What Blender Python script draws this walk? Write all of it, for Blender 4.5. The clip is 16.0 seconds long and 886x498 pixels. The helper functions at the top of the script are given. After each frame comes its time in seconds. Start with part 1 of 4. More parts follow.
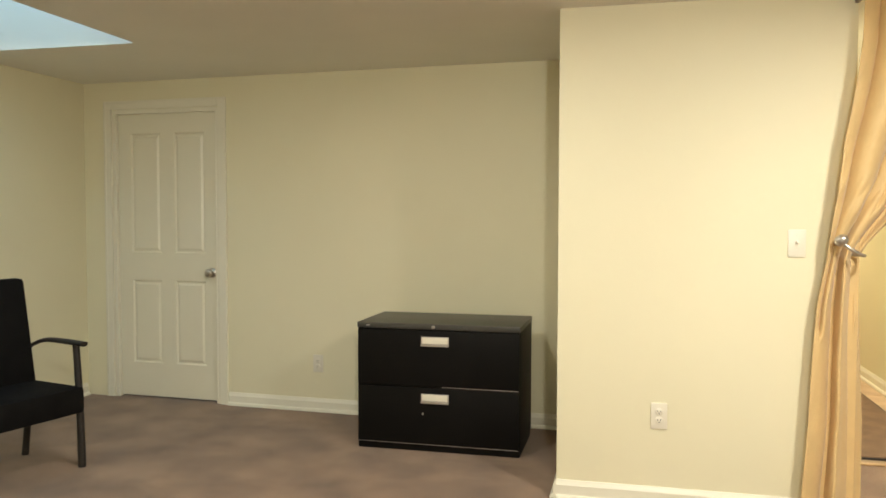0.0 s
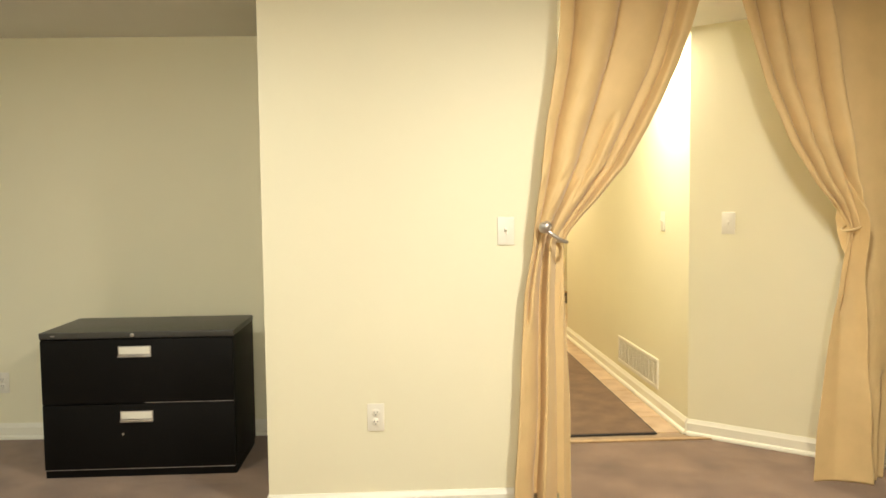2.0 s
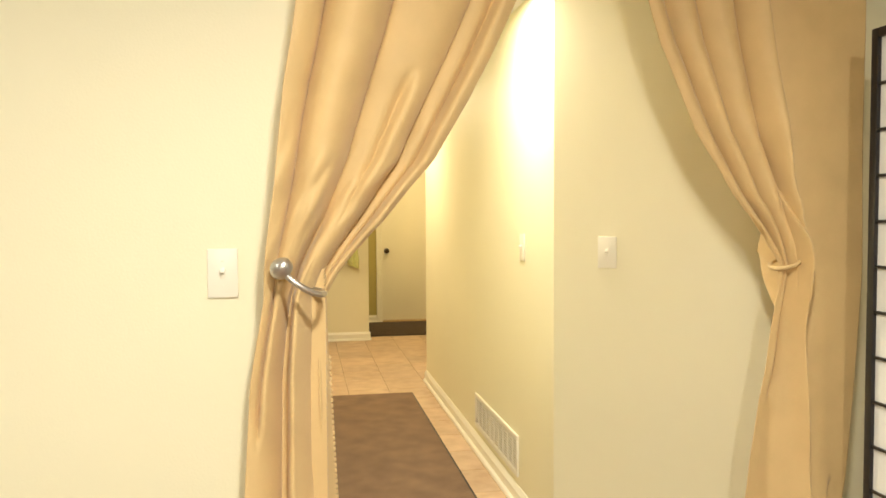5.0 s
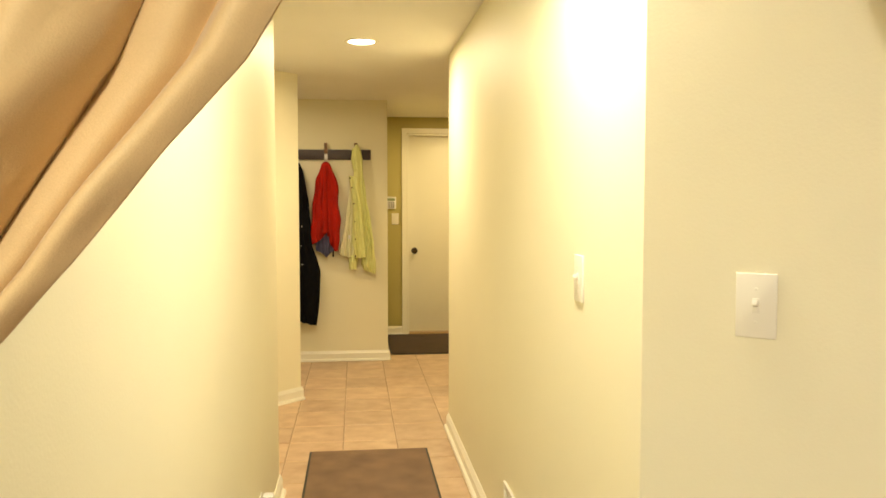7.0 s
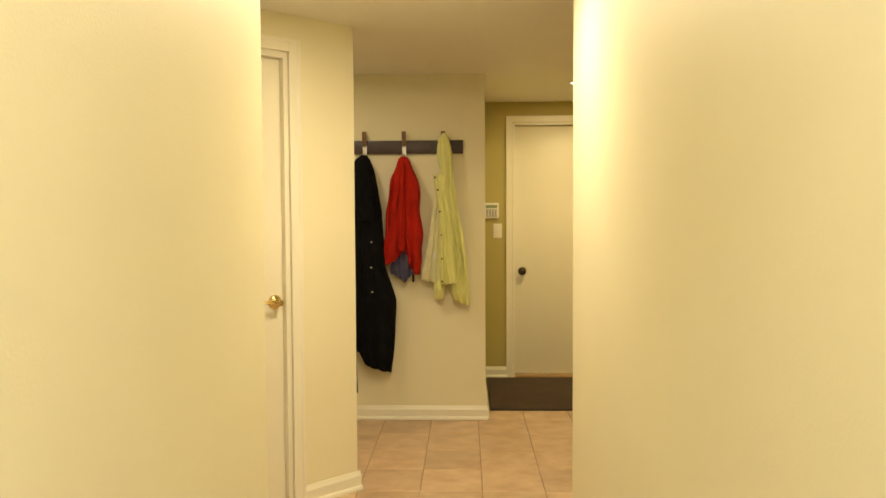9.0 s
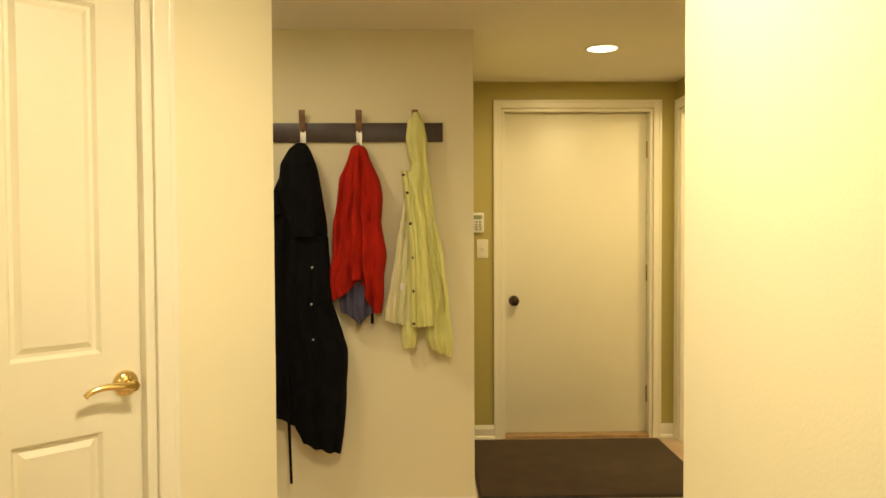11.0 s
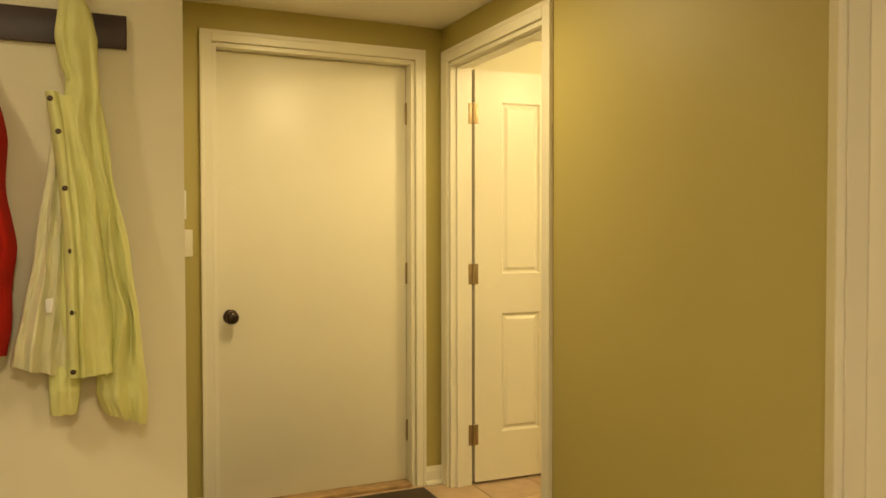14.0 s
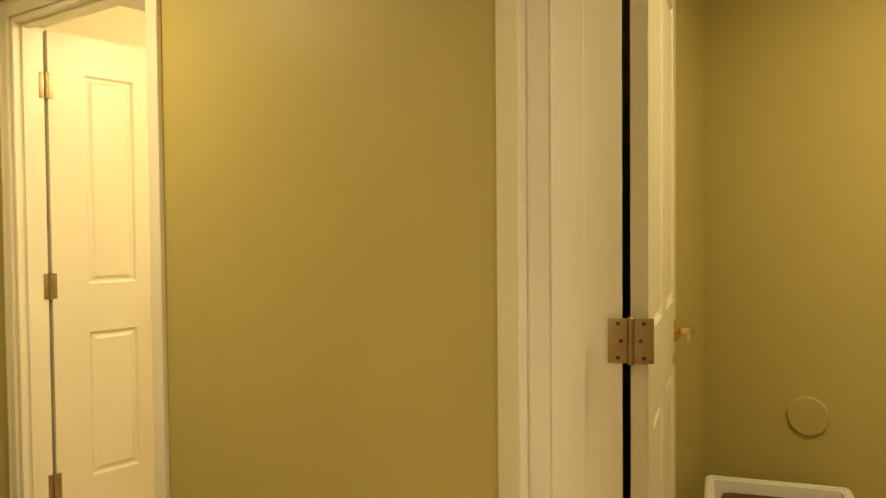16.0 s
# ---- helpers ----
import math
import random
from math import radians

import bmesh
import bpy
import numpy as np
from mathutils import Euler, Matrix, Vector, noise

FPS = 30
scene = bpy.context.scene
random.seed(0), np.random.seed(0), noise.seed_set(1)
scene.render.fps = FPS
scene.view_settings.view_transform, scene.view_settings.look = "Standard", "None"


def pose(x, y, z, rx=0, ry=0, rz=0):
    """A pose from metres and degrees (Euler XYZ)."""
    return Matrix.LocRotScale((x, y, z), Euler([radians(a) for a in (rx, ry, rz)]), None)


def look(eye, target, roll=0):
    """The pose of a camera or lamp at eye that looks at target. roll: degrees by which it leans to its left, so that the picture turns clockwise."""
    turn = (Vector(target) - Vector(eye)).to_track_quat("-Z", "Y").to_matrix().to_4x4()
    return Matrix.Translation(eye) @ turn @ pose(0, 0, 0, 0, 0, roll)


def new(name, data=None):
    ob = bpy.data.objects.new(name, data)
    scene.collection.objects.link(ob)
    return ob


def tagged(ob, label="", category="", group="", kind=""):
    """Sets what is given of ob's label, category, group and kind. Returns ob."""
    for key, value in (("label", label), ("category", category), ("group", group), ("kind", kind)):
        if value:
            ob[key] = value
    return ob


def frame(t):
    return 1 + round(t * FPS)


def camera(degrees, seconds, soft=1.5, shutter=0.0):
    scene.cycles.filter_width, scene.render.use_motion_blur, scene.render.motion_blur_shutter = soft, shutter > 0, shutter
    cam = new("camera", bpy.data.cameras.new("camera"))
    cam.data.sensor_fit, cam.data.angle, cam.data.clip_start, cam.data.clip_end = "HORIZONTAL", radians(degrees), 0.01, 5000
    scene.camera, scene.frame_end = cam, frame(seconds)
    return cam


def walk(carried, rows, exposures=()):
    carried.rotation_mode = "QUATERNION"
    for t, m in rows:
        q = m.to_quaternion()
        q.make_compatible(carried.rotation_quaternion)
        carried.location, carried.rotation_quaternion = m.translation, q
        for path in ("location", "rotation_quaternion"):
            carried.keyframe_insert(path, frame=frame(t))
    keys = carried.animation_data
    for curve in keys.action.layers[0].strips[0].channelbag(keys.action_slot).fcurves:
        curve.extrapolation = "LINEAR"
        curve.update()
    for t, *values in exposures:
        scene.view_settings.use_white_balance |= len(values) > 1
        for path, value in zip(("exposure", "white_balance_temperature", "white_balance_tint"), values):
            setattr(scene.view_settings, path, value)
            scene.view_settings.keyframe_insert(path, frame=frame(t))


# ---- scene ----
LENS = 58.9
PATH = [
    (0, (-0.925, -3.603, 1.306), (-1.392, -1.66, 1.219), 0.1),
    (0.5, (-0.863, -3.528, 1.297), (-1.184, -1.556, 1.195), 0.1),
    (1, (-0.822, -3.473, 1.312), (-0.988, -1.483, 1.196), 0.0),
    (1.5, (-0.76, -3.39, 1.324), (-0.781, -1.394, 1.199), -0.2),
    (2, (-0.673, -3.268, 1.32), (-0.57, -1.275, 1.195), -0.7),
    (2.5, (-0.582, -3.108, 1.325), (-0.371, -1.123, 1.195), -0.9),
    (3, (-0.508, -2.948, 1.317), (-0.207, -0.974, 1.202), -0.6),
    (3.5, (-0.401, -2.747, 1.325), (-0.051, -0.781, 1.219), -0.6),
    (4, (-0.299, -2.511, 1.326), (0.074, -0.549, 1.23), -0.8),
    (6.3, (0.23, -1.075, 1.355), (0.515, 0.903, 1.26), -0.0),
    (6.5, (0.255, -0.936, 1.365), (0.521, 1.043, 1.26), -0.3),
    (7, (0.34, -0.517, 1.364), (0.563, 1.467, 1.246), 0.0),
    (7.5, (0.444, -0.113, 1.369), (0.6, 1.877, 1.241), -0.3),
    (8, (0.464, 0.334, 1.358), (0.551, 2.328, 1.229), -0.1),
    (8.5, (0.508, 0.771, 1.333), (0.511, 2.768, 1.221), -0.5),
    (9, (0.494, 1.173, 1.349), (0.436, 3.17, 1.256), -0.3),
    (11.5, (0.39, 2.976, 1.349), (0.503, 4.972, 1.288), -0.4),
    (12, (0.38, 3.269, 1.348), (0.592, 5.256, 1.264), -0.5),
    (12.5, (0.363, 3.534, 1.329), (0.707, 5.501, 1.227), -0.4),
    (13, (0.359, 3.763, 1.315), (0.85, 5.699, 1.209), -0.4),
    (13.5, (0.37, 3.898, 1.291), (1.011, 5.792, 1.213), -0.4),
    (14, (0.388, 4.02, 1.257), (1.206, 5.844, 1.206), -0.1),
    (14.5, (0.386, 4.148, 1.264), (1.421, 5.859, 1.222), -0.5),
    (15, (0.402, 4.247, 1.272), (1.656, 5.804, 1.233), -0.8),
    (15.5, (0.43, 4.35, 1.261), (1.889, 5.717, 1.215), -0.5),
    (16, (0.485, 4.421, 1.261), (2.113, 5.581, 1.201), -0.5),
]
cam = camera(LENS, 16.0, soft=1.6)
walk(cam, [(t, look(eye, target, roll)) for t, eye, target, roll in PATH], [(0.0, 0.16), (2.0, 0.2), (4.0, 0.2), (6.5, 0.17), (8.0, 0.08), (9.0, -0.09), (11.5, 0.0), (12.5, -0.15), (14.0, -0.15), (15.0, -0.14), (16.0, 0.02)])

# ---- light ----
world = bpy.data.worlds.new("world")
scene.world = world
world.use_nodes = True
wn = world.node_tree.nodes
sky = wn.new("ShaderNodeTexSky")
sky.sky_type, sky.sun_disc, sky.sun_elevation, sky.sun_rotation = "NISHITA", False, radians(35), radians(200)
world.node_tree.links.new(sky.outputs[0], wn["Background"].inputs[0])
wn["Background"].inputs[1].default_value = 0.08

CEIL = 2.235
WARM = (1.0, 0.765, 0.375)
HALL_WARM = (1.0, 0.925, 0.765)
NOOK_WARM = (1.0, 0.82, 0.53)
ROOM_WARM = (1.0, 0.97, 0.86)


def lamp(kind, name, m, watts, colour, **settings):
    data = bpy.data.lights.new(name, kind)
    data.energy, data.color = watts, colour
    for key, value in settings.items():
        setattr(data, key, value)
    ob = new(name, data)
    ob.matrix_world = m
    return ob


CANS = [  # x, y, watts, spread, colour
    (0.20, -1.55, 46, 178, ROOM_WARM),
    (0.62, 1.15, 22.5, 178, HALL_WARM),
    (0.383, 3.81, 27, 178, NOOK_WARM),
    # Unseen downlight, added in the nook to brighten the coat wall.
    (-0.40, 5.30, 7, 178, NOOK_WARM),
    (-2.20, -0.95, 21, 178, ROOM_WARM),
    (1.295, 6.625, 14.5, 178, WARM),
    (2.45, 4.25, 18, 178, WARM),
]
# Both unseen: the first added to brighten the front wall, the second the bath.
UNSEEN_DOMES = [(-0.60, -4.10, 145, ROOM_WARM), (2.75, 6.45, 30, WARM)]
for cx, cy, watts, spread, tone in CANS:
    lamp("AREA", "can_light", pose(cx, cy, CEIL - 0.014), watts, tone, shape="DISK", size=0.19, spread=radians(spread))
for cx, cy, watts, tone in UNSEEN_DOMES:
    lamp("POINT", "dome_light", pose(cx, cy, CEIL - 0.14), watts, tone, shadow_soft_size=0.045)
lamp("AREA", "skylight_light", pose(-4.09, -0.88, 3.36), 16, (0.42, 0.74, 1.0), shape="RECTANGLE", size=0.95, size_y=2.0)


# ---- materials ----
def material(name, colour, rough=0.6, metal=0.0, vary=0.06, scale=6.0, bump=0.0, bump_scale=200.0, fine=0.0, coat=0.0, sheen=0.0, emit=0.0, spec=0.5, two=None, detail=4.0):
    m = bpy.data.materials.new(name)
    m.use_nodes = True
    n, link = m.node_tree.nodes, m.node_tree.links.new
    b = n["Principled BSDF"]
    b.inputs["Roughness"].default_value, b.inputs["Metallic"].default_value = rough, metal
    b.inputs["Specular IOR Level"].default_value = spec
    b.inputs["Coat Weight"].default_value, b.inputs["Sheen Weight"].default_value = coat, sheen
    tc = n.new("ShaderNodeTexCoord")
    big = n.new("ShaderNodeTexNoise")
    big.inputs["Scale"].default_value, big.inputs["Detail"].default_value = scale, detail
    link(tc.outputs["Object"], big.inputs["Vector"])
    ramp = n.new("ShaderNodeValToRGB")
    low = two or tuple(c * (1 - vary) for c in colour)
    high = colour if two else tuple(min(1, c * (1 + vary)) for c in colour)
    ramp.color_ramp.elements[0].color, ramp.color_ramp.elements[1].color = (*low, 1), (*high, 1)
    ramp.color_ramp.elements[0].position, ramp.color_ramp.elements[1].position = 0.3, 0.7
    link(big.outputs[0], ramp.inputs[0])
    last = ramp.outputs[0]
    if fine:
        f = n.new("ShaderNodeTexNoise")
        f.inputs["Scale"].default_value = bump_scale
        link(tc.outputs["Object"], f.inputs["Vector"])
        mr = n.new("ShaderNodeMapRange")
        mr.inputs["To Min"].default_value, mr.inputs["To Max"].default_value = 1 - fine, 1 + fine
        link(f.outputs[0], mr.inputs[0])
        mix = n.new("ShaderNodeVectorMath")
        mix.operation = "SCALE"
        link(last, mix.inputs[0])
        link(mr.outputs[0], mix.inputs["Scale"])
        last = mix.outputs[0]
    link(last, b.inputs["Base Color"])
    if bump:
        f = n.new("ShaderNodeTexNoise")
        f.inputs["Scale"].default_value, f.inputs["Detail"].default_value = bump_scale, 3.0
        link(tc.outputs["Object"], f.inputs["Vector"])
        bp = n.new("ShaderNodeBump")
        bp.inputs["Strength"].default_value, bp.inputs["Distance"].default_value = bump, 0.004
        link(f.outputs[0], bp.inputs["Height"])
        link(bp.outputs[0], b.inputs["Normal"])
    if emit:
        b.inputs["Emission Color"].default_value, b.inputs["Emission Strength"].default_value = (*colour, 1), emit
    return m


CREAM = material("cream_paint", (0.80, 0.75, 0.54), 0.55, vary=0.02, scale=1.5, bump=0.10, bump_scale=160)
OLIVE = material("olive_paint", (0.455, 0.392, 0.135), 0.5, vary=0.03, scale=1.5, bump=0.10, bump_scale=160)
CEILING = material("ceiling_paint", (0.84, 0.82, 0.75), 0.8, vary=0.02, scale=2, bump=0.15, bump_scale=120)
TRIM = material("white_trim_paint", (0.82, 0.785, 0.65), 0.32, vary=0.02, scale=3)
DOOR = material("white_door_paint", (0.80, 0.76, 0.61), 0.38, vary=0.02, scale=2, bump=0.05, bump_scale=90)
CARPET = material("brown_carpet", (0.30, 0.185, 0.112), 0.95, two=(0.14, 0.082, 0.048), scale=3.4, bump=1.0, bump_scale=190, fine=0.55, sheen=0.2, detail=12)
# Grazing light on the runner is put into this lighter brown.
LIT_MAT = material("lit_brown_mat", (0.19, 0.118, 0.070), 0.9, vary=0.18, scale=7, bump=0.7, bump_scale=420, fine=0.3)
DARK_MAT = material("dark_brown_mat", (0.060, 0.037, 0.021), 0.9, vary=0.18, scale=7, bump=0.7, bump_scale=420, fine=0.3)
RUBBER = material("dark_rubber", (0.02, 0.017, 0.015), 0.6)
GROUT = material("grout", (0.36, 0.26, 0.17), 0.9, vary=0.1, scale=20)
BLACK_METAL = material("black_enamel", (0.005, 0.0045, 0.004), 0.5, spec=0.14, vary=0.1, scale=8, bump=0.12, bump_scale=260)
BLACK_TOP = material("black_textured_top", (0.05, 0.047, 0.04), 0.42, vary=0.12, scale=10, bump=0.1, bump_scale=300)
STEEL = material("brushed_steel", (0.55, 0.52, 0.48), 0.36, 0.9, vary=0.05, scale=30)
NICKEL = material("satin_nickel", (0.60, 0.56, 0.50), 0.28, 1.0, vary=0.04, scale=40)
BRASS = material("polished_brass", (0.78, 0.60, 0.27), 0.16, 1.0, vary=0.04, scale=40)
HINGE_DARK = material("antique_brass", (0.36, 0.27, 0.145), 0.4, 0.85, vary=0.1, scale=40)
BRONZE = material("dark_bronze", (0.075, 0.055, 0.04), 0.3, 0.9, vary=0.1, scale=40)
PLASTIC = material("ivory_plastic", (0.80, 0.76, 0.64), 0.35, vary=0.01, scale=10)
WHITE_PLASTIC = material("white_plastic", (0.80, 0.79, 0.75), 0.35, vary=0.01, scale=10)
DARK = material("dark_slot", (0.02, 0.018, 0.015), 0.7)
ESPRESSO = material("espresso_wood", (0.040, 0.020, 0.016), 0.4, vary=0.25, scale=14, bump=0.1, bump_scale=60)
BROWN_HOOK = material("brown_wood", (0.20, 0.11, 0.06), 0.45, vary=0.2, scale=30)
OAK = material("oak_strip", (0.42, 0.27, 0.13), 0.4, vary=0.2, scale=25)
LACQUER = material("black_lacquer", (0.014, 0.012, 0.012), 0.35, vary=0.1, scale=12)
PAPER = material("white_rice_paper", (0.74, 0.73, 0.70), 0.85, vary=0.04, scale=14, bump=0.2, bump_scale=90)
CURTAIN = material("gold_satin", (0.66, 0.465, 0.215), 0.6, vary=0.05, scale=9, bump=0.12, bump_scale=600, fine=0.06, sheen=0.2, spec=0.35)
CURTAIN_TRIM = material("gold_fringe", (0.62, 0.45, 0.22), 0.7, vary=0.1, scale=40)
BLACK_CLOTH = material("black_cloth", (0.0045, 0.0045, 0.006), 0.95, spec=0.15, vary=0.2, scale=12, bump=0.4, bump_scale=500)
RED_CLOTH = material("red_fleece", (0.42, 0.016, 0.007), 0.95, spec=0.2, vary=0.12, scale=9, bump=0.6, bump_scale=420)
BLUE_CLOTH = material("slate_blue_lining", (0.085, 0.085, 0.16), 0.6, vary=0.15, scale=14)
LIME_CLOTH = material("lime_nylon", (0.70, 0.71, 0.29), 0.6, vary=0.05, scale=12, bump=0.2, bump_scale=300)
LINING = material("cream_lining", (0.74, 0.72, 0.46), 0.6, vary=0.05, scale=14)
GRILLE_SHADE = material("grille_shadow", (0.66, 0.61, 0.44), 0.8)
BEIGE_CLOTH = material("beige_cloth", (0.54, 0.42, 0.29), 0.8, vary=0.06, scale=12, bump=0.3, bump_scale=400)
CHAIR_CLOTH = material("black_upholstery", (0.006, 0.0055, 0.0055), 0.85, spec=0.12, vary=0.2, scale=10, bump=0.3, bump_scale=300)
CHAIR_WOOD = material("dark_chair_frame", (0.018, 0.015, 0.013), 0.45, vary=0.2, scale=20)
SCREEN = material("keypad_display", (0.30, 0.36, 0.22), 0.2, vary=0.02)
KEY = material("grey_key", (0.28, 0.28, 0.27), 0.5)
LENS_GLOW = material("lamp_lens", (1.0, 0.86, 0.62), 0.4, emit=9.0)
BIN_INSIDE = material("brown_cloth", (0.10, 0.055, 0.03), 0.9, vary=0.2, scale=10)


def tile_material():
    m = bpy.data.materials.new("tan_ceramic_tile")
    m.use_nodes = True
    n, link = m.node_tree.nodes, m.node_tree.links.new
    b = n["Principled BSDF"]
    b.inputs["Roughness"].default_value = 0.42
    tc, info = n.new("ShaderNodeTexCoord"), n.new("ShaderNodeObjectInfo")
    off = n.new("ShaderNodeVectorMath")
    off.operation = "MULTIPLY_ADD"
    comb = n.new("ShaderNodeCombineXYZ")
    for k in range(3):
        link(info.outputs["Random"], comb.inputs[k])
    link(comb.outputs[0], off.inputs[0])
    off.inputs[1].default_value = (37, 53, 11)
    link(tc.outputs["Object"], off.inputs[2])
    a = n.new("ShaderNodeTexNoise")
    a.inputs["Scale"].default_value, a.inputs["Detail"].default_value = 9, 6
    link(off.outputs[0], a.inputs["Vector"])
    ramp = n.new("ShaderNodeValToRGB")
    ramp.color_ramp.elements[0].color, ramp.color_ramp.elements[1].color = (0.44, 0.295, 0.18, 1), (0.60, 0.445, 0.29, 1)
    ramp.color_ramp.elements[0].position, ramp.color_ramp.elements[1].position = 0.3, 0.72
    link(a.outputs[0], ramp.inputs[0])
    hsv = n.new("ShaderNodeHueSaturation")
    mr = n.new("ShaderNodeMapRange")
    mr.inputs["To Min"].default_value, mr.inputs["To Max"].default_value = 0.9, 1.1
    link(info.outputs["Random"], mr.inputs[0])
    link(mr.outputs[0], hsv.inputs["Value"])
    link(ramp.outputs[0], hsv.inputs["Color"])
    link(hsv.outputs[0], b.inputs["Base Color"])
    bp = n.new("ShaderNodeBump")
    bp.inputs["Strength"].default_value, bp.inputs["Distance"].default_value = 0.25, 0.003
    link(a.outputs[0], bp.inputs["Height"])
    link(bp.outputs[0], b.inputs["Normal"])
    return m


TILE = tile_material()


def glass_material():
    m = bpy.data.materials.new("clear_glass")
    m.use_nodes = True
    b = m.node_tree.nodes["Principled BSDF"]
    b.inputs["Transmission Weight"].default_value, b.inputs["Roughness"].default_value = 1.0, 0.02
    return m


GLASS = glass_material()


# ---- building helpers ----
def box(bm, x0, y0, z0, x1, y1, z1, bevel=0.0, m=None):
    """An axis-aligned block, bevelled, turned by m."""
    x0, x1, y0, y1, z0, z1 = min(x0, x1), max(x0, x1), min(y0, y1), max(y0, y1), min(z0, z1), max(z0, z1)
    made = bmesh.ops.create_cube(bm, size=1.0)["verts"]
    bmesh.ops.scale(bm, verts=made, vec=(x1 - x0, y1 - y0, z1 - z0))
    bmesh.ops.translate(bm, verts=made, vec=((x0 + x1) / 2, (y0 + y1) / 2, (z0 + z1) / 2))
    if bevel:
        edges = list({e for v in made for e in v.link_edges})
        out = bmesh.ops.bevel(bm, geom=edges, offset=bevel, segments=2, affect="EDGES", profile=0.6)
        made = list({v for f in out["faces"] for v in f.verts} | {v for v in made if v.is_valid})
    if m is not None:
        bmesh.ops.transform(bm, matrix=m, verts=made)
    return made


def block(*args, **kw):
    bm = bmesh.new()
    box(bm, *args, **kw)
    return bm


def lathe(bm, profile, m, steps=24):
    """Turns a profile of (radius, height) round the local z axis."""
    rings = []
    for r, h in profile:
        if r < 1e-6:
            rings.append([bm.verts.new(m @ Vector((0, 0, h)))])
        else:
            rings.append([bm.verts.new(m @ Vector((r * math.cos(2 * math.pi * k / steps), r * math.sin(2 * math.pi * k / steps), h))) for k in range(steps)])
    for a, b in zip(rings, rings[1:]):
        for k in range(steps):
            j = (k + 1) % steps
            if len(a) == 1 and len(b) > 1:
                bm.faces.new((a[0], b[k], b[j]))
            elif len(b) == 1 and len(a) > 1:
                bm.faces.new((a[k], a[j], b[0]))
            elif len(a) > 1:
                bm.faces.new((a[k], a[j], b[j], b[k]))
    return bm


def tube(bm, points, radii, steps=12, flat=1.0):
    """A round bar along points; radii is one radius or one a point."""
    pts = [Vector(p) for p in points]
    rad = radii if isinstance(radii, (list, tuple)) else [radii] * len(pts)
    rings = []
    for k, p in enumerate(pts):
        d = (pts[min(k + 1, len(pts) - 1)] - pts[max(k - 1, 0)]).normalized()
        side = d.cross(Vector((0, 0, 1)))
        side = side.normalized() if side.length > 1e-3 else Vector((1, 0, 0))
        up = side.cross(d)
        rings.append([bm.verts.new(p + rad[k] * (math.cos(a) * side + flat * math.sin(a) * up)) for a in [2 * math.pi * j / steps for j in range(steps)]])
    for a, b in zip(rings, rings[1:]):
        for j in range(steps):
            i = (j + 1) % steps
            bm.faces.new((a[j], a[i], b[i], b[j]))
    bm.faces.new(rings[0][::-1])
    bm.faces.new(rings[-1])
    return bm


def curve_points(points, n=24):
    """A smooth line through points."""
    pts = [Vector(p) for p in points]
    pts = [2 * pts[0] - pts[1]] + pts + [2 * pts[-1] - pts[-2]]
    out = []
    spans = len(pts) - 3
    for k in range(n + 1):
        s = min(k * spans / n, spans - 1e-6)
        i, u = int(s), s - int(s)
        a, b, c, d = pts[i:i + 4]
        out.append(0.5 * (2 * b + (c - a) * u + (2 * a - 5 * b + 4 * c - d) * u * u + (3 * b - a - 3 * c + d) * u ** 3))
    return out


def finish(name, bm, mat, smooth=True):
    bmesh.ops.recalc_face_normals(bm, faces=bm.faces)
    me = bpy.data.meshes.new(name)
    bm.to_mesh(me)
    bm.free()
    me.materials.append(mat)
    if smooth:
        me.shade_smooth()
        me.set_sharp_from_angle(angle=radians(38))
    return new(name, me)


def part(name, bm, mat, parent, label="", smooth=True):
    ob = finish(name, bm, mat, smooth)
    ob.parent = parent
    return tagged(ob, label)


def thing(name, m, label, category, group=""):
    ob = new(name)
    ob.matrix_world = m
    ob.empty_display_size = 0.1
    return tagged(ob, label, category, group)


def setting(name, bm, mat, label="", smooth=False):
    return tagged(finish(name, bm, mat, smooth), label, kind="structure")


def lerp_rows(rows, z):
    """Rows of (z, values...) from the top down, read at height z."""
    for a, b in zip(rows, rows[1:]):
        if z >= b[0]:
            u = (a[0] - z) / (a[0] - b[0])
            u = min(max(u, 0), 1)
            return [p + (q - p) * u for p, q in zip(a[1:], b[1:])]
    return list(rows[-1][1:])


# ---- walls, floors, ceiling ----
def frame_along(p0, p1):
    """A pose whose x runs from p0 to p1 on the floor and whose y points to the left of it."""
    d = Vector((p1[0] - p0[0], p1[1] - p0[1], 0))
    return pose(p0[0], p0[1], 0, 0, 0, math.degrees(math.atan2(d.y, d.x))), d.length


def wall(name, p0, p1, mat, depth=0.11, holes=(), label="", top=CEIL + 0.02):
    """A wall whose face runs from p0 to p1; its body lies to the left of that line. holes: (from, to, bottom, top) along it."""
    m, length = frame_along(p0, p1)
    bm = bmesh.new()
    at = 0.0
    for a, b, z0, z1 in sorted(holes):
        box(bm, at, 0, 0, a, depth, top)
        if z0 > 0:
            box(bm, a, 0, 0, b, depth, z0)
        box(bm, a, 0, z1, b, depth, top)
        at = b
    box(bm, at, 0, 0, length, depth, top)
    bmesh.ops.transform(bm, matrix=m, verts=bm.verts)
    return setting(name, bm, mat, label)


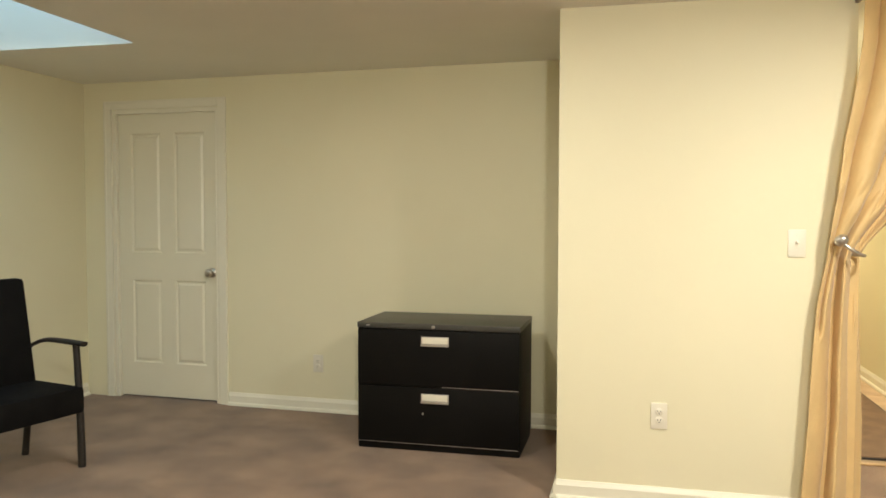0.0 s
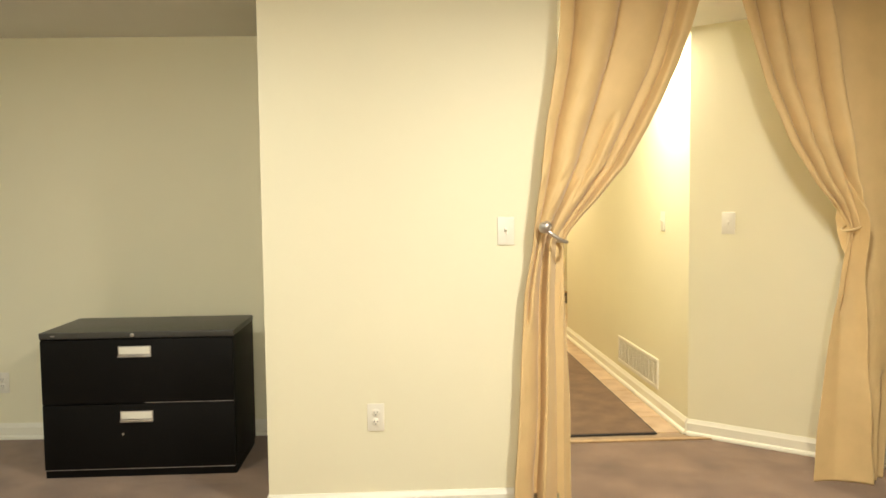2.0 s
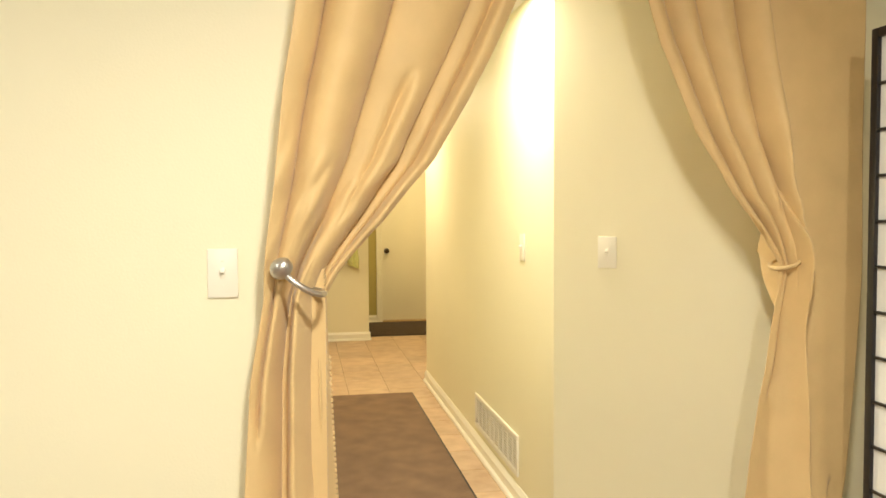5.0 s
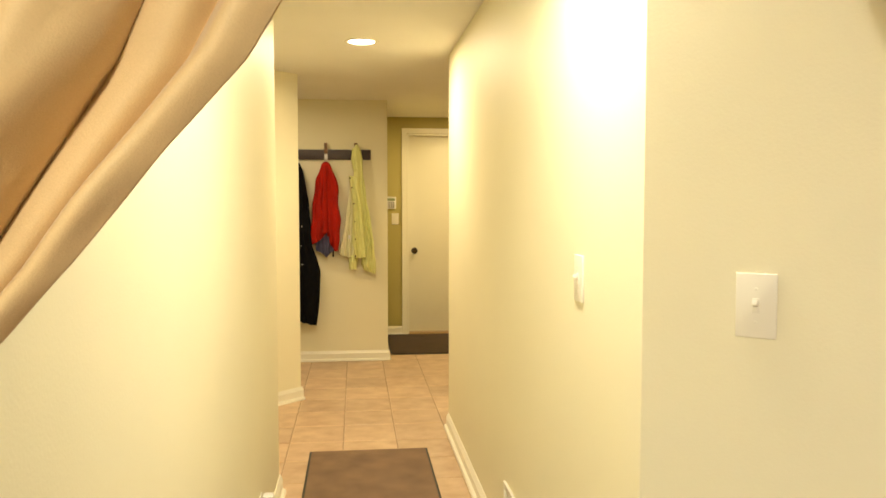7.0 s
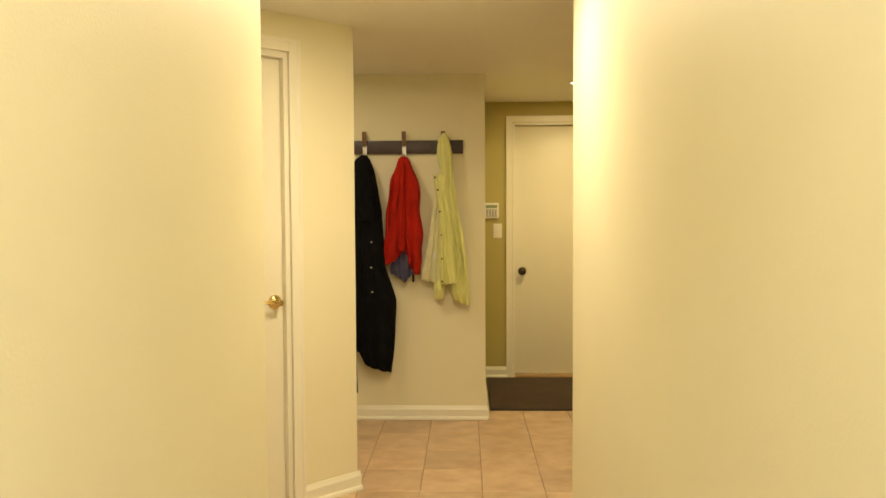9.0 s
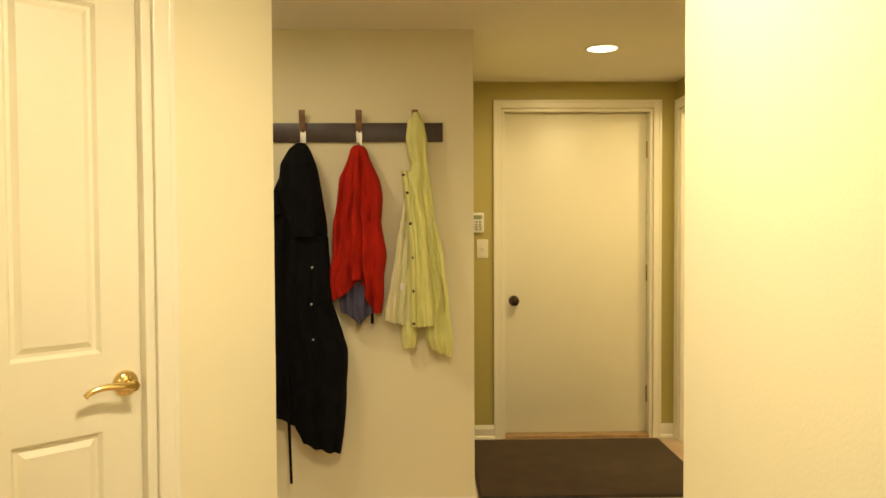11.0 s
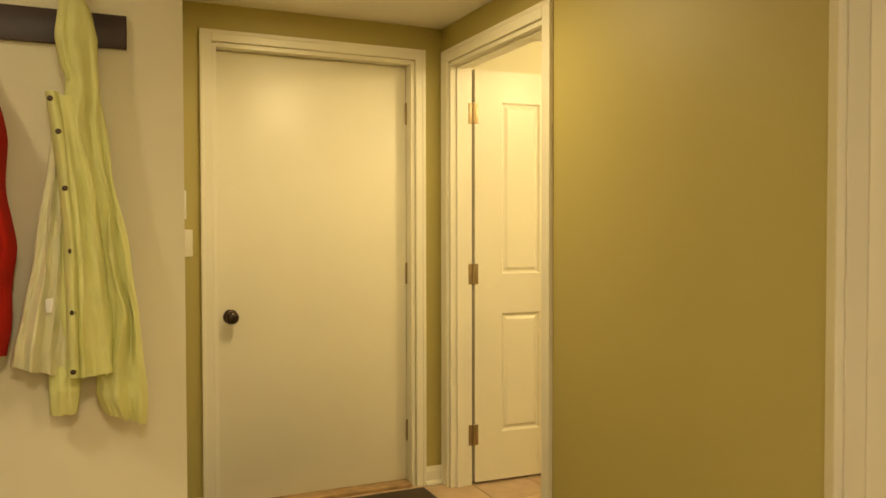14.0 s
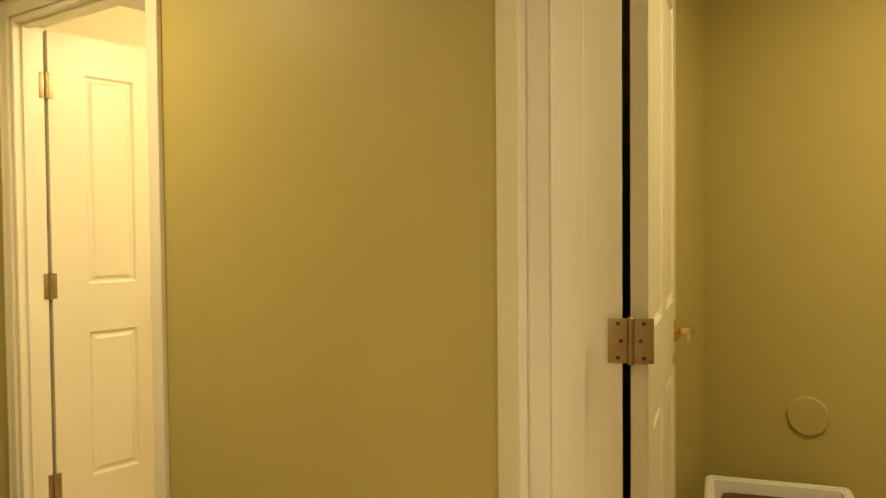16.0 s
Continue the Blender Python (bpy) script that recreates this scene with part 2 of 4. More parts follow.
def baseboard(p0, p1, depth=0.015, height=0.088):
    """A moulded skirting in front (to the right) of the line from p0 to p1."""
    m, length = frame_along(p0, p1)
    profile = [(0, 0), (-depth - 0.015, 0), (-depth - 0.015, 0.008), (-depth - 0.011, 0.017), (-depth, 0.022), (-depth, height * 0.74), (-depth * 0.8, height * 0.80), (-depth * 0.45, height * 0.93), (-depth * 0.3, height), (0, height)]
    bm = bmesh.new()
    ends = [[bm.verts.new(m @ Vector((x, y, z))) for y, z in profile] for x in (0, length)]
    for k in range(len(profile) - 1):
        bm.faces.new((ends[0][k], ends[1][k], ends[1][k + 1], ends[0][k + 1]))
    bm.faces.new(ends[0])
    bm.faces.new(ends[1][::-1])
    return setting("baseboard", bm, TRIM, "white painted moulded baseboard along the wall")


def casing(m, width, height, board=0.062, name="trim"):
    """Door casing on the face of a wall: two legs and a head round an opening that starts at m's origin and runs along its x; m's -y points out of the wall."""
    def leg(bm, x0, x1, z0, z1):
        box(bm, x0, -0.016, z0, x1, 0.0, z1, 0.004, m)
    bm = bmesh.new()
    leg(bm, -board, -0.006, 0, height + board)
    leg(bm, width + 0.006, width + board, 0, height + board)
    leg(bm, -0.006, width + 0.006, height + 0.006, height + board)
    box(bm, -board - 0.004, -0.0185, 0, -board + 0.014, 0, height + board + 0.004, 0.004, m)
    box(bm, width + board - 0.014, -0.0185, 0, width + board + 0.004, 0, height + board + 0.004, 0.004, m)
    box(bm, -board + 0.014, -0.0185, height + board - 0.014, width + board - 0.014, 0, height + board + 0.004, 0.004, m)
    return setting(name, bm, TRIM, "white painted moulded casing round a doorway")


def jamb(m, width, height, depth, stop=0.05):
    """The lining of an opening, with door stops."""
    bm = bmesh.new()
    box(bm, -0.004, -0.002, 0, 0.014, depth + 0.002, height, 0.001, m)
    box(bm, width - 0.014, -0.002, 0, width + 0.004, depth + 0.002, height, 0.001, m)
    box(bm, 0.014, -0.002, height - 0.014, width - 0.014, depth + 0.002, height + 0.004, 0.001, m)
    box(bm, 0.014, stop - 0.032, 0, 0.025, stop, height - 0.014, 0.002, m)
    box(bm, width - 0.025, stop - 0.032, 0, width - 0.014, stop, height - 0.014, 0.002, m)
    box(bm, 0.025, stop - 0.032, height - 0.025, width - 0.025, stop, height - 0.014, 0.002, m)
    return setting("door_jamb", bm, TRIM, "white painted door jamb with stops")


HX = 0.90      # hall side wall
EX = 1.968     # face of the olive side wall
CY = 6.25      # coat wall
DY = 7.552     # wall of the flush door
BY = 1.278     # wall behind the cabinet
DIAG = 4.986   # y - x of the angled wall with the closet door
OLIVE_LABEL = "olive green painted drywall"
CREAM_LABEL = "pale yellow painted drywall"

# carpeted room
CAB0, CAB1 = (-4.75, BY + 0.02), (-1.25, BY - 0.11)
MCAB = frame_along(CAB0, CAB1)[0]
wall("wall_cabinet", CAB0, CAB1, CREAM, 0.11, [(0.24, 1.08, 0, 2.035)], CREAM_LABEL)
wall("wall_recess_side", (-1.25, BY - 0.02), (-1.25, 0.12), CREAM, 0.11, (), CREAM_LABEL)
wall("wall_front", (-1.25, 0.0), (-0.02, 0.0), CREAM, 0.12, (), CREAM_LABEL)
wall("wall_west", (-4.75, -6.5), (-4.75, BY + 0.11), CREAM, 0.11, (), CREAM_LABEL)
wall("wall_south", (3.2, -6.5), (-4.86, -6.5), CREAM, 0.11, (), CREAM_LABEL)
wall("wall_east", (3.2, 0.36), (3.2, -6.61), CREAM, 0.11, (), CREAM_LABEL)
wall("wall_screen", (1.62, 0.36), (3.31, 0.36), CREAM, 0.11, (), CREAM_LABEL)
wall("wall_angled", (HX, 0.96), (1.62, 0.36), CREAM, 0.11, (), CREAM_LABEL)
# hall
wall("wall_hall_left", (-0.02, 0.12), (-0.02, 3.157), CREAM, 0.11, (), CREAM_LABEL)
wall("wall_hall_left_end", (-0.022, 3.155), (-1.95, 3.155), CREAM, 0.11, (), CREAM_LABEL)
wall("wall_hall_right", (HX, 4.155), (HX, 0.96), CREAM, 0.11, (), CREAM_LABEL)
c3 = ((-1.85, -1.85 + DIAG), (-0.04, -0.04 + DIAG))
A3 = math.hypot(c3[1][0] - c3[0][0], c3[1][1] - c3[0][1])
D3R = A3 - 0.372
wall("wall_closet", c3[0], c3[1], CREAM, 0.11, [(D3R - 0.78, D3R, 0, 2.06)], CREAM_LABEL)
wall("wall_nook_left", (-1.1, 3.75), (-1.1, CY), CREAM, 0.11, (), CREAM_LABEL)
wall("wall_coat", (-1.21, CY), (0.62, CY), CREAM, 0.11, (), CREAM_LABEL)
# foyer
wall("wall_foyer_return", (0.617, CY + 0.003), (0.617, DY), OLIVE, 0.11, (), OLIVE_LABEL)
wall("wall_foyer_north", (0.50, DY), (EX + 0.11, DY), OLIVE, 0.12, [(0.378, 1.318, 0, 2.065)], OLIVE_LABEL)
D4A, D4B = 6.60, 7.462
wall("wall_foyer_east", (EX, DY), (EX, 5.29), OLIVE, 0.11, [(DY - D4B, DY - D4A, 0, 2.05)], OLIVE_LABEL)
P5, Q5 = (EX, 5.32), (HX, 4.155)
wall("wall_foyer_angled", P5, Q5, OLIVE, 0.14, [(0.195, 1.195, 0, 2.05)], OLIVE_LABEL)
# lit room beyond the panel door
wall("wall_bath_north", (EX + 0.114, 7.575), (4.2, 7.575), CREAM, 0.11, (), CREAM_LABEL)
wall("wall_bath_east", (4.2, 7.97), (4.2, 5.9), CREAM, 0.11, (), CREAM_LABEL)
wall("wall_bath_south", (4.31, 5.9), (EX + 0.11, 5.9), CREAM, 0.11, (), CREAM_LABEL)
wall("wall_bath_west", (EX + 0.112, DY - 0.05), (EX + 0.112, 7.574), CREAM, 0.11, (), CREAM_LABEL)
# olive room beyond the second doorway
wall("wall_laundry_north", (EX + 0.02, 5.262), (3.22, 5.262), OLIVE, 0.11, (), OLIVE_LABEL)
wall("wall_laundry_east", (3.22, 5.435), (3.22, 3.0), OLIVE, 0.11, (), OLIVE_LABEL)
wall("wall_laundry_south", (3.33, 3.0), (HX + 0.05, 3.0), OLIVE, 0.11, (), OLIVE_LABEL)
wall("wall_garage", (0.4, DY + 0.6), (2.1, DY + 0.6), CREAM, 0.05, (), CREAM_LABEL)

# ceiling with the light well
WX0, WX1, WY0, WY1 = -4.62, -3.56, -1.95, 0.19
bm = bmesh.new()
for x0, y0, x1, y1 in ((-4.9, -6.7, WX0, 9.0), (WX0, -6.7, WX1, WY0), (WX0, WY1, WX1, 9.0), (WX1, -6.7, 4.4, 9.0)):
    box(bm, x0, y0, CEIL, x1, y1, CEIL + 0.1)
setting("ceiling", bm, CEILING, "smooth off-white painted drywall ceiling")
bm = bmesh.new()
box(bm, WX0 - 0.06, WY0 - 0.06, CEIL + 0.1, WX0, WY1 + 0.06, 3.45)
box(bm, WX1, WY0 - 0.06, CEIL + 0.1, WX1 + 0.06, WY1 + 0.06, 3.45)
box(bm, WX0, WY0 - 0.06, CEIL + 0.1, WX1, WY0, 3.45)
box(bm, WX0, WY1, CEIL + 0.1, WX1, WY1 + 0.06, 3.45)
setting("light_well", bm, CEILING, "white painted sides of a ceiling light well")
pane = setting("window_1", block(WX0 - 0.05, WY0 - 0.05, 3.45, WX1 + 0.05, WY1 + 0.05, 3.465), GLASS, "clear glass skylight pane over the light well")
pane.visible_shadow = False

# floors
bm = block(-4.9, -6.7, -0.06, 3.4, 0.862, 0.0)
box(bm, -4.9, 0.862, -0.06, -1.16, 1.5, 0.0)
setting("floor_carpet", bm, CARPET, "plush brown wall-to-wall carpet with brushed patches")
setting("threshold_strip", block(-0.02, 0.845, 0, 1.03, 0.885, 0.009, 0.003), OAK, "low oak transition strip between carpet and tile")

# baseboards
baseboard((-4.75, -6.5), (-4.75, BY))
baseboard((-3.60, BY - 0.023), CAB1)
baseboard((-1.25, BY - 0.12), (-1.25, -0.013))
baseboard((-1.25, 0), (-0.02, 0))
baseboard((-0.02, 0.0), (-0.02, 3.17))
baseboard((HX, 4.155), (HX, 0.96))
baseboard((HX, 0.96), (1.62, 0.36))
baseboard((1.62, 0.36), (3.2, 0.36))
u3 = Vector((c3[1][0] - c3[0][0], c3[1][1] - c3[0][1])).normalized()
baseboard((c3[0][0] + u3.x * (D3R + 0.062), c3[0][1] + u3.y * (D3R + 0.062)), (c3[1][0] + u3.x * 0.013, c3[1][1] + u3.y * 0.013))
baseboard((-1.1, CY), (0.633, CY))
baseboard((0.617, CY), (0.617, DY))
baseboard((0.63, DY), (0.826, DY))
baseboard((1.87, DY), (EX, DY))
baseboard((EX, 6.53), (EX, 5.33))
baseboard((EX + 0.13, 5.262), (3.22, 5.262))
baseboard((3.22, 5.262), (3.22, 3.0))


# ---- doors ----
def panel_slab(width, height, panels, thick=0.035):
    """A moulded panel door in its own frame: x across from the hinge side, y through, z up."""
    bm = bmesh.new()
    xs = sorted({0.0, width, *[p[0] for p in panels], *[p[2] for p in panels]})
    zs = sorted({0.0, height, *[p[1] for p in panels], *[p[3] for p in panels]})
    for y, flip in ((0.0, False), (thick, True)):
        grid = [[bm.verts.new((x, y, z)) for z in zs] for x in xs]
        picked = []
        for i in range(len(xs) - 1):
            for j in range(len(zs) - 1):
                vs = (grid[i][j], grid[i + 1][j], grid[i + 1][j + 1], grid[i][j + 1])
                f = bm.faces.new(vs[::-1] if flip else vs)
                cx, cz = (xs[i] + xs[i + 1]) / 2, (zs[j] + zs[j + 1]) / 2
                if any(p[0] < cx < p[2] and p[1] < cz < p[3] for p in panels):
                    picked.append(f)
        bm.normal_update()
        bmesh.ops.inset_individual(bm, faces=picked, thickness=0.004, depth=0.0)
        bmesh.ops.inset_individual(bm, faces=picked, thickness=0.012, depth=-0.012)
        bmesh.ops.inset_individual(bm, faces=picked, thickness=0.012, depth=0.0)
        bmesh.ops.inset_individual(bm, faces=picked, thickness=0.020, depth=0.009)
    box(bm, 0, 0.0004, 0, width, thick - 0.0004, height)
    dead = [f for f in bm.faces if abs(f.normal.y) > 0.99 and len(f.verts) == 4 and f.calc_area() > width * height * 0.98]
    bmesh.ops.delete(bm, geom=dead, context="FACES_ONLY")
    return bm


def four_panels(w, h, s=0.115):
    mid = 0.105
    c = (w - mid) / 2
    return [(s, 0.235, c, 0.83), (c + mid, 0.235, w - s, 0.83), (s, 1.02, c, h - 0.15), (c + mid, 1.02, w - s, h - 0.15)]


def hinge(parent, m, mat=NICKEL, height=0.10, name="hinge", leaves=0.040):
    """A butt hinge: barrel along z, one leaf towards -x, one towards +x, facing -y."""
    bm = bmesh.new()
    lathe(bm, [(0, -height / 2 - 0.004), (0.004, -height / 2 - 0.003), (0.0065, -height / 2), (0.0065, height / 2), (0.004, height / 2 + 0.003), (0, height / 2 + 0.004)], m, 12)
    for k in range(1, 5):
        z = -height / 2 + k * height / 5
        lathe(bm, [(0.0068, z - 0.0008), (0.0072, z), (0.0068, z + 0.0008)], m, 12)
    if leaves:
        box(bm, -leaves, 0.001, -height / 2, -0.006, 0.0035, height / 2, 0.001, m)
        box(bm, 0.006, 0.001, -height / 2, leaves, 0.0035, height / 2, 0.001, m)
    h = part(name, bm, mat, parent, "aged brass butt hinge")
    if leaves < 0.03:
        return h
    screws = bmesh.new()
    for sx in (-0.025, 0.025):
        for sz in (-0.034, 0.0, 0.034):
            lathe(screws, [(0.0042, 0.0), (0.0035, 0.0012), (0, 0.0013)], m @ pose(sx + (0.006 if sz == 0 else 0) * (1 if sx < 0 else -1), 0.001, sz, 90, 0, 0), 8)
    part("screws", screws, BRONZE, h)
    return h


def knob(parent, m, mat, label):
    """A round door knob with its rosette; m's z points out of the door."""
    bm = lathe(bmesh.new(), [(0.033, 0), (0.033, 0.003), (0.030, 0.007), (0.018, 0.011), (0.012, 0.014), (0.011, 0.026), (0.016, 0.032), (0.026, 0.040), (0.029, 0.050), (0.027, 0.060), (0.019, 0.067), (0.008, 0.070), (0, 0.070)], m)
    return part("knob", bm, mat, parent, label)


def lever(parent, m, way, label, mat=BRASS):
    """A lever handle with a round rosette; m's z points out of the door and the lever runs along m's x times way."""
    bm = lathe(bmesh.new(), [(0.033, 0), (0.033, 0.004), (0.030, 0.010), (0.020, 0.015), (0.012, 0.018), (0.011, 0.045), (0.014, 0.050), (0.013, 0.056), (0, 0.058)], m)
    pts = curve_points([m @ Vector((0, 0, 0.050)), m @ Vector((way * 0.03, 0.002, 0.052)), m @ Vector((way * 0.07, 0.006, 0.050)), m @ Vector((way * 0.105, -0.002, 0.048)), m @ Vector((way * 0.118, -0.012, 0.046))], 14)
    tube(bm, pts, [0.010 - 0.0035 * k / 14 for k in range(15)], 10)
    return part("lever_handle", bm, mat, parent, label)


def place(ob, m):
    ob.matrix_world = m
    return tagged(ob, kind="structure")


# panel door on the cabinet wall; its frame runs from the hinge side at the left
d1 = place(thing("door_1", pose(0, 0, 0), "closed white four-panel door with a satin nickel knob", "door"), MCAB @ pose(0.246, 0.030, 0.012))
part("door_leaf", panel_slab(0.826, 2.015, four_panels(0.826, 2.015)), DOOR, d1, smooth=False)
knob(d1, pose(0.826 - 0.062, 0, 0.892, 90, 0, 0), NICKEL, "satin nickel knob")
m1 = MCAB @ pose(0.24, 0, 0)
casing(m1, 0.84, 2.035)
jamb(m1, 0.84, 2.035, 0.11, 0.028)

# flush door of the foyer
d2 = place(thing("door_2", pose(0, 0, 0), "closed flush cream-painted slab door with a dark bronze knob", "door"), pose(0.893, DY + 0.064, 0.02))
part("door_leaf", block(0, 0, 0, 0.908, 0.04, 2.029, 0.002), DOOR, d2)
knob(d2, pose(0.062, 0, 0.845, 90, 0, 0), BRONZE, "dark bronze round knob")
for hz in (0.245, 1.02, 1.80):
    hinge(d2, pose(0.910, -0.004, hz), HINGE_DARK, leaves=0.0)
m2 = pose(0.878, DY, 0)
casing(m2, 0.94, 2.065, 0.053)
jamb(m2, 0.94, 2.065, 0.14, 0.14)
setting("door_sill", block(0.893, DY - 0.012, 0, 1.803, DY + 0.12, 0.018, 0.004), OAK, "reddish wooden door sill")

# closet door in the angled wall
m3, _ = frame_along(c3[0], c3[1])
m3 = m3 @ pose(D3R - 0.78, 0, 0)
d3 = place(thing("door_3", pose(0, 0, 0), "closed white four-panel closet door with a brass lever", "door"), m3 @ pose(0.006, 0.020, 0.012))
part("door_leaf", panel_slab(0.768, 2.035, four_panels(0.768, 2.035)), DOOR, d3, smooth=False)
lever(d3, pose(0.768 - 0.060, 0, 0.94, 90, 0, 0), -1, "polished brass lever handle")
part("strike_plate", block(0.766, -0.004, 0.905, 0.774, 0.014, 0.965, 0.001), BRONZE, d3, "dark strike plate")
casing(m3, 0.78, 2.06)
jamb(m3, 0.78, 2.06, 0.11, 0.018)

# open panel door to the lit room; hinged at the far jamb
m4 = pose(EX, D4B, 0, 0, 0, -90)
casing(m4, D4B - D4A, 2.05)
jamb(m4, D4B - D4A, 2.05, 0.11, 0.06)
d4 = place(thing("door_4", pose(0, 0, 0), "white four-panel door standing open into a lit room", "door"), pose(EX + 0.128, D4B - 0.014, 0.012, 0, 0, -2))
W4 = D4B - D4A - 0.034
part("door_leaf", panel_slab(W4, 2.02, four_panels(W4, 2.02, 0.145)), DOOR, d4, smooth=False)
knob(d4, pose(W4 - 0.062, 0, 0.94, 90, 0, 0), BRASS, "brass knob")
for hz in (0.235, 1.025, 1.805):
    hinge(d4, pose(-0.009, -0.004, hz, 0, 0, 0), HINGE_DARK, leaves=0.026)

# open door to the olive room, in the angled wall
m5 = frame_along(P5, Q5)[0] @ pose(0.195, 0, 0)
W5 = 1.0
jamb(m5, W5, 2.05, 0.188, 0.105)
bm = bmesh.new()
box(bm, 0.014, 0.036, 0, 0.0265, 0.106, 2.03, 0.003, m5)
box(bm, -0.184, -0.014, 0, -0.062, 0, 2.12, 0.003, m5)
box(bm, -0.064, -0.020, 0, -0.006, 0, 2.12, 0.004, m5)
box(bm, -0.006, -0.016, 2.056, W5 + 0.006, 0, 2.12, 0.003, m5)
box(bm, W5 + 0.006, -0.016, 0, W5 + 0.07, 0, 2.12, 0.003, m5)
setting("trim", bm, TRIM, "wide white painted casing round a doorway")
d5 = place(thing("door_5", pose(0, 0, 0), "white panel door standing open into an olive room", "door"), pose(1.998, 4.996, 0.012, 0, 0, 15.5))
part("door_leaf", panel_slab(0.87, 2.02, four_panels(0.87, 2.02)), DOOR, d5, smooth=False)
lever(d5, pose(0.87 - 0.06, 0, 0.93, 90, 0, 0), -1, "polished brass lever handle")
d5_in = d5.matrix_world.inverted()
for hz in (0.25, 1.018, 1.80):
    hinge(d5, d5_in @ m5 @ pose(0.041, 0.195, hz + 0.012, 0, 0, 66), HINGE_DARK, 0.089, leaves=0.0445)


# ---- wall plates, outlets, register, lamps ----
def plate_thing(name, m, label, category, toggle=True, mat=PLASTIC):
    """A cover plate facing m's -y with a toggle or two sockets."""
    t = thing(name, m, label, category)
    bm = block(-0.0355, -0.0065, -0.0585, 0.0355, 0, 0.0585, 0.003)
    p = part("cover_plate", bm, mat, t)
    if toggle:
        b = block(-0.006, -0.0085, -0.0135, 0.006, -0.006, 0.0135, 0.001)
        part("toggle_frame", b, mat, t)
        b = bmesh.new()
        box(b, -0.0045, -0.020, -0.004, 0.0045, -0.006, 0.006, 0.0015, pose(0, 0, 0, -18, 0, 0))
        part("toggle", b, mat, t)
    else:
        for dz in (-0.0195, 0.0195):
            b = bmesh.new()
            lathe(b, [(0.0172, 0.0), (0.0172, 0.0025), (0.016, 0.0034), (0, 0.0035)], pose(0, -0.0062, dz, 90, 0, 0), 20)
            s = part("socket", b, mat, t)
            b = bmesh.new()
            for sx, h in ((-0.0065, 0.008), (0.0065, 0.0065)):
                box(b, sx - 0.0012, -0.0105, dz - h / 2 + 0.003, sx + 0.0012, -0.0094, dz + h / 2 + 0.003)
            lathe(b, [(0.0024, 0), (0.0024, 0.0008), (0, 0.0009)], pose(0, -0.0096, dz - 0.008, 90, 0, 0), 8)
            part("slots", b, DARK, s)
    for dz in ((-0.03, 0.03) if toggle else (0.0,)):
        part("screw", lathe(bmesh.new(), [(0.003, 0), (0.0024, 0.001), (0, 0.0012)], pose(0, -0.0063, dz, 90, 0, 0), 10), PLASTIC, t)
    return t


plate_thing("wall_outlet", MCAB @ pose(1.816, 0, 0.32), "ivory duplex outlet low on the pale yellow wall", "outlet", False)
plate_thing("wall_outlet", pose(-0.796, 0, 0.41), "ivory duplex outlet low on the front wall", "outlet", False)
plate_thing("light_switch", pose(-0.24, 0, 1.187), "ivory toggle switch on the front wall beside the curtain", "light switch")
ma = frame_along((HX, 0.96), (1.62, 0.36))[0]
plate_thing("light_switch", ma @ pose(0.212, 0, 1.178), "ivory toggle switch on the angled wall", "light switch")
plate_thing("light_switch", pose(HX, 1.39, 1.175, 0, 0, -90), "ivory toggle switch on the hall wall", "light switch")
plate_thing("light_switch", pose(0.752, DY, 1.198), "ivory toggle switch below the alarm keypad", "light switch")
plug_plate = plate_thing("wall_outlet", pose(-0.02, 2.41, 0.215, 0, 0, 90), "ivory duplex outlet low on the hall wall", "outlet", False)
plug = thing("plug_in_freshener", pose(-0.02, 2.41, 0.215, 0, 0, 90), "white plug-in air freshener in the hall outlet", "air freshener")
part("body", block(-0.024, -0.052, -0.005, 0.024, -0.011, 0.062, 0.010), WHITE_PLASTIC, plug)
part("bottle", lathe(bmesh.new(), [(0, -0.045), (0.015, -0.043), (0.017, -0.035), (0.016, -0.012), (0.010, -0.005), (0, -0.005)], pose(0, -0.032, 0)), LINING, plug)

keypad = thing("alarm_keypad", pose(0.703, DY, 1.362), "white alarm keypad with a small display and grey keys", "keypad")
part("body", block(-0.058, -0.026, -0.062, 0.058, 0, 0.062, 0.006), WHITE_PLASTIC, keypad)
part("display", block(-0.046, -0.0275, 0.020, 0.046, -0.024, 0.046, 0.001), SCREEN, keypad, "grey-green display")
for r in range(4):
    for c in range(4):
        x, z = -0.034 + c * 0.0225, 0.004 - r * 0.0155
        part("key", block(x - 0.008, -0.029, z - 0.0055, x + 0.008, -0.024, z + 0.0055, 0.0012), KEY, keypad)

register = thing("wall_register", pose(HX, 1.458, 0.222, 0, 0, -90), "cream-painted metal return air grille low on the hall wall", "air grille")
RW, RH = 0.884, 0.19
bm = bmesh.new()
for a in (( -RW, -0.095, 0, -0.072), (-RW, 0.072, 0, 0.095)):
    box(bm, a[0], -0.010, a[1], a[2], 0, a[3], 0.002)
for x0, x1 in ((-RW, -RW + 0.023), (-0.023, 0)):
    box(bm, x0, -0.010, -0.072, x1, 0, 0.072, 0.002)
part("grille_frame", bm, PLASTIC, register)
# Added sheet; its flat tone stands in for the shade between slats.
part("backing", block(-RW + 0.02, -0.0015, -0.074, -0.02, -0.0005, 0.074), GRILLE_SHADE, register)
n_fin = 11
for k in range(n_fin):
    z = -0.066 + k * 0.132 / (n_fin - 1)
    b = bmesh.new()
    box(b, -RW + 0.022, -0.0008, -0.0085, -0.022, 0.0008, 0.0085, 0.0, pose(0, -0.0055, z, 26, 0, 0))
    part("slat", b, PLASTIC, register, smooth=False)
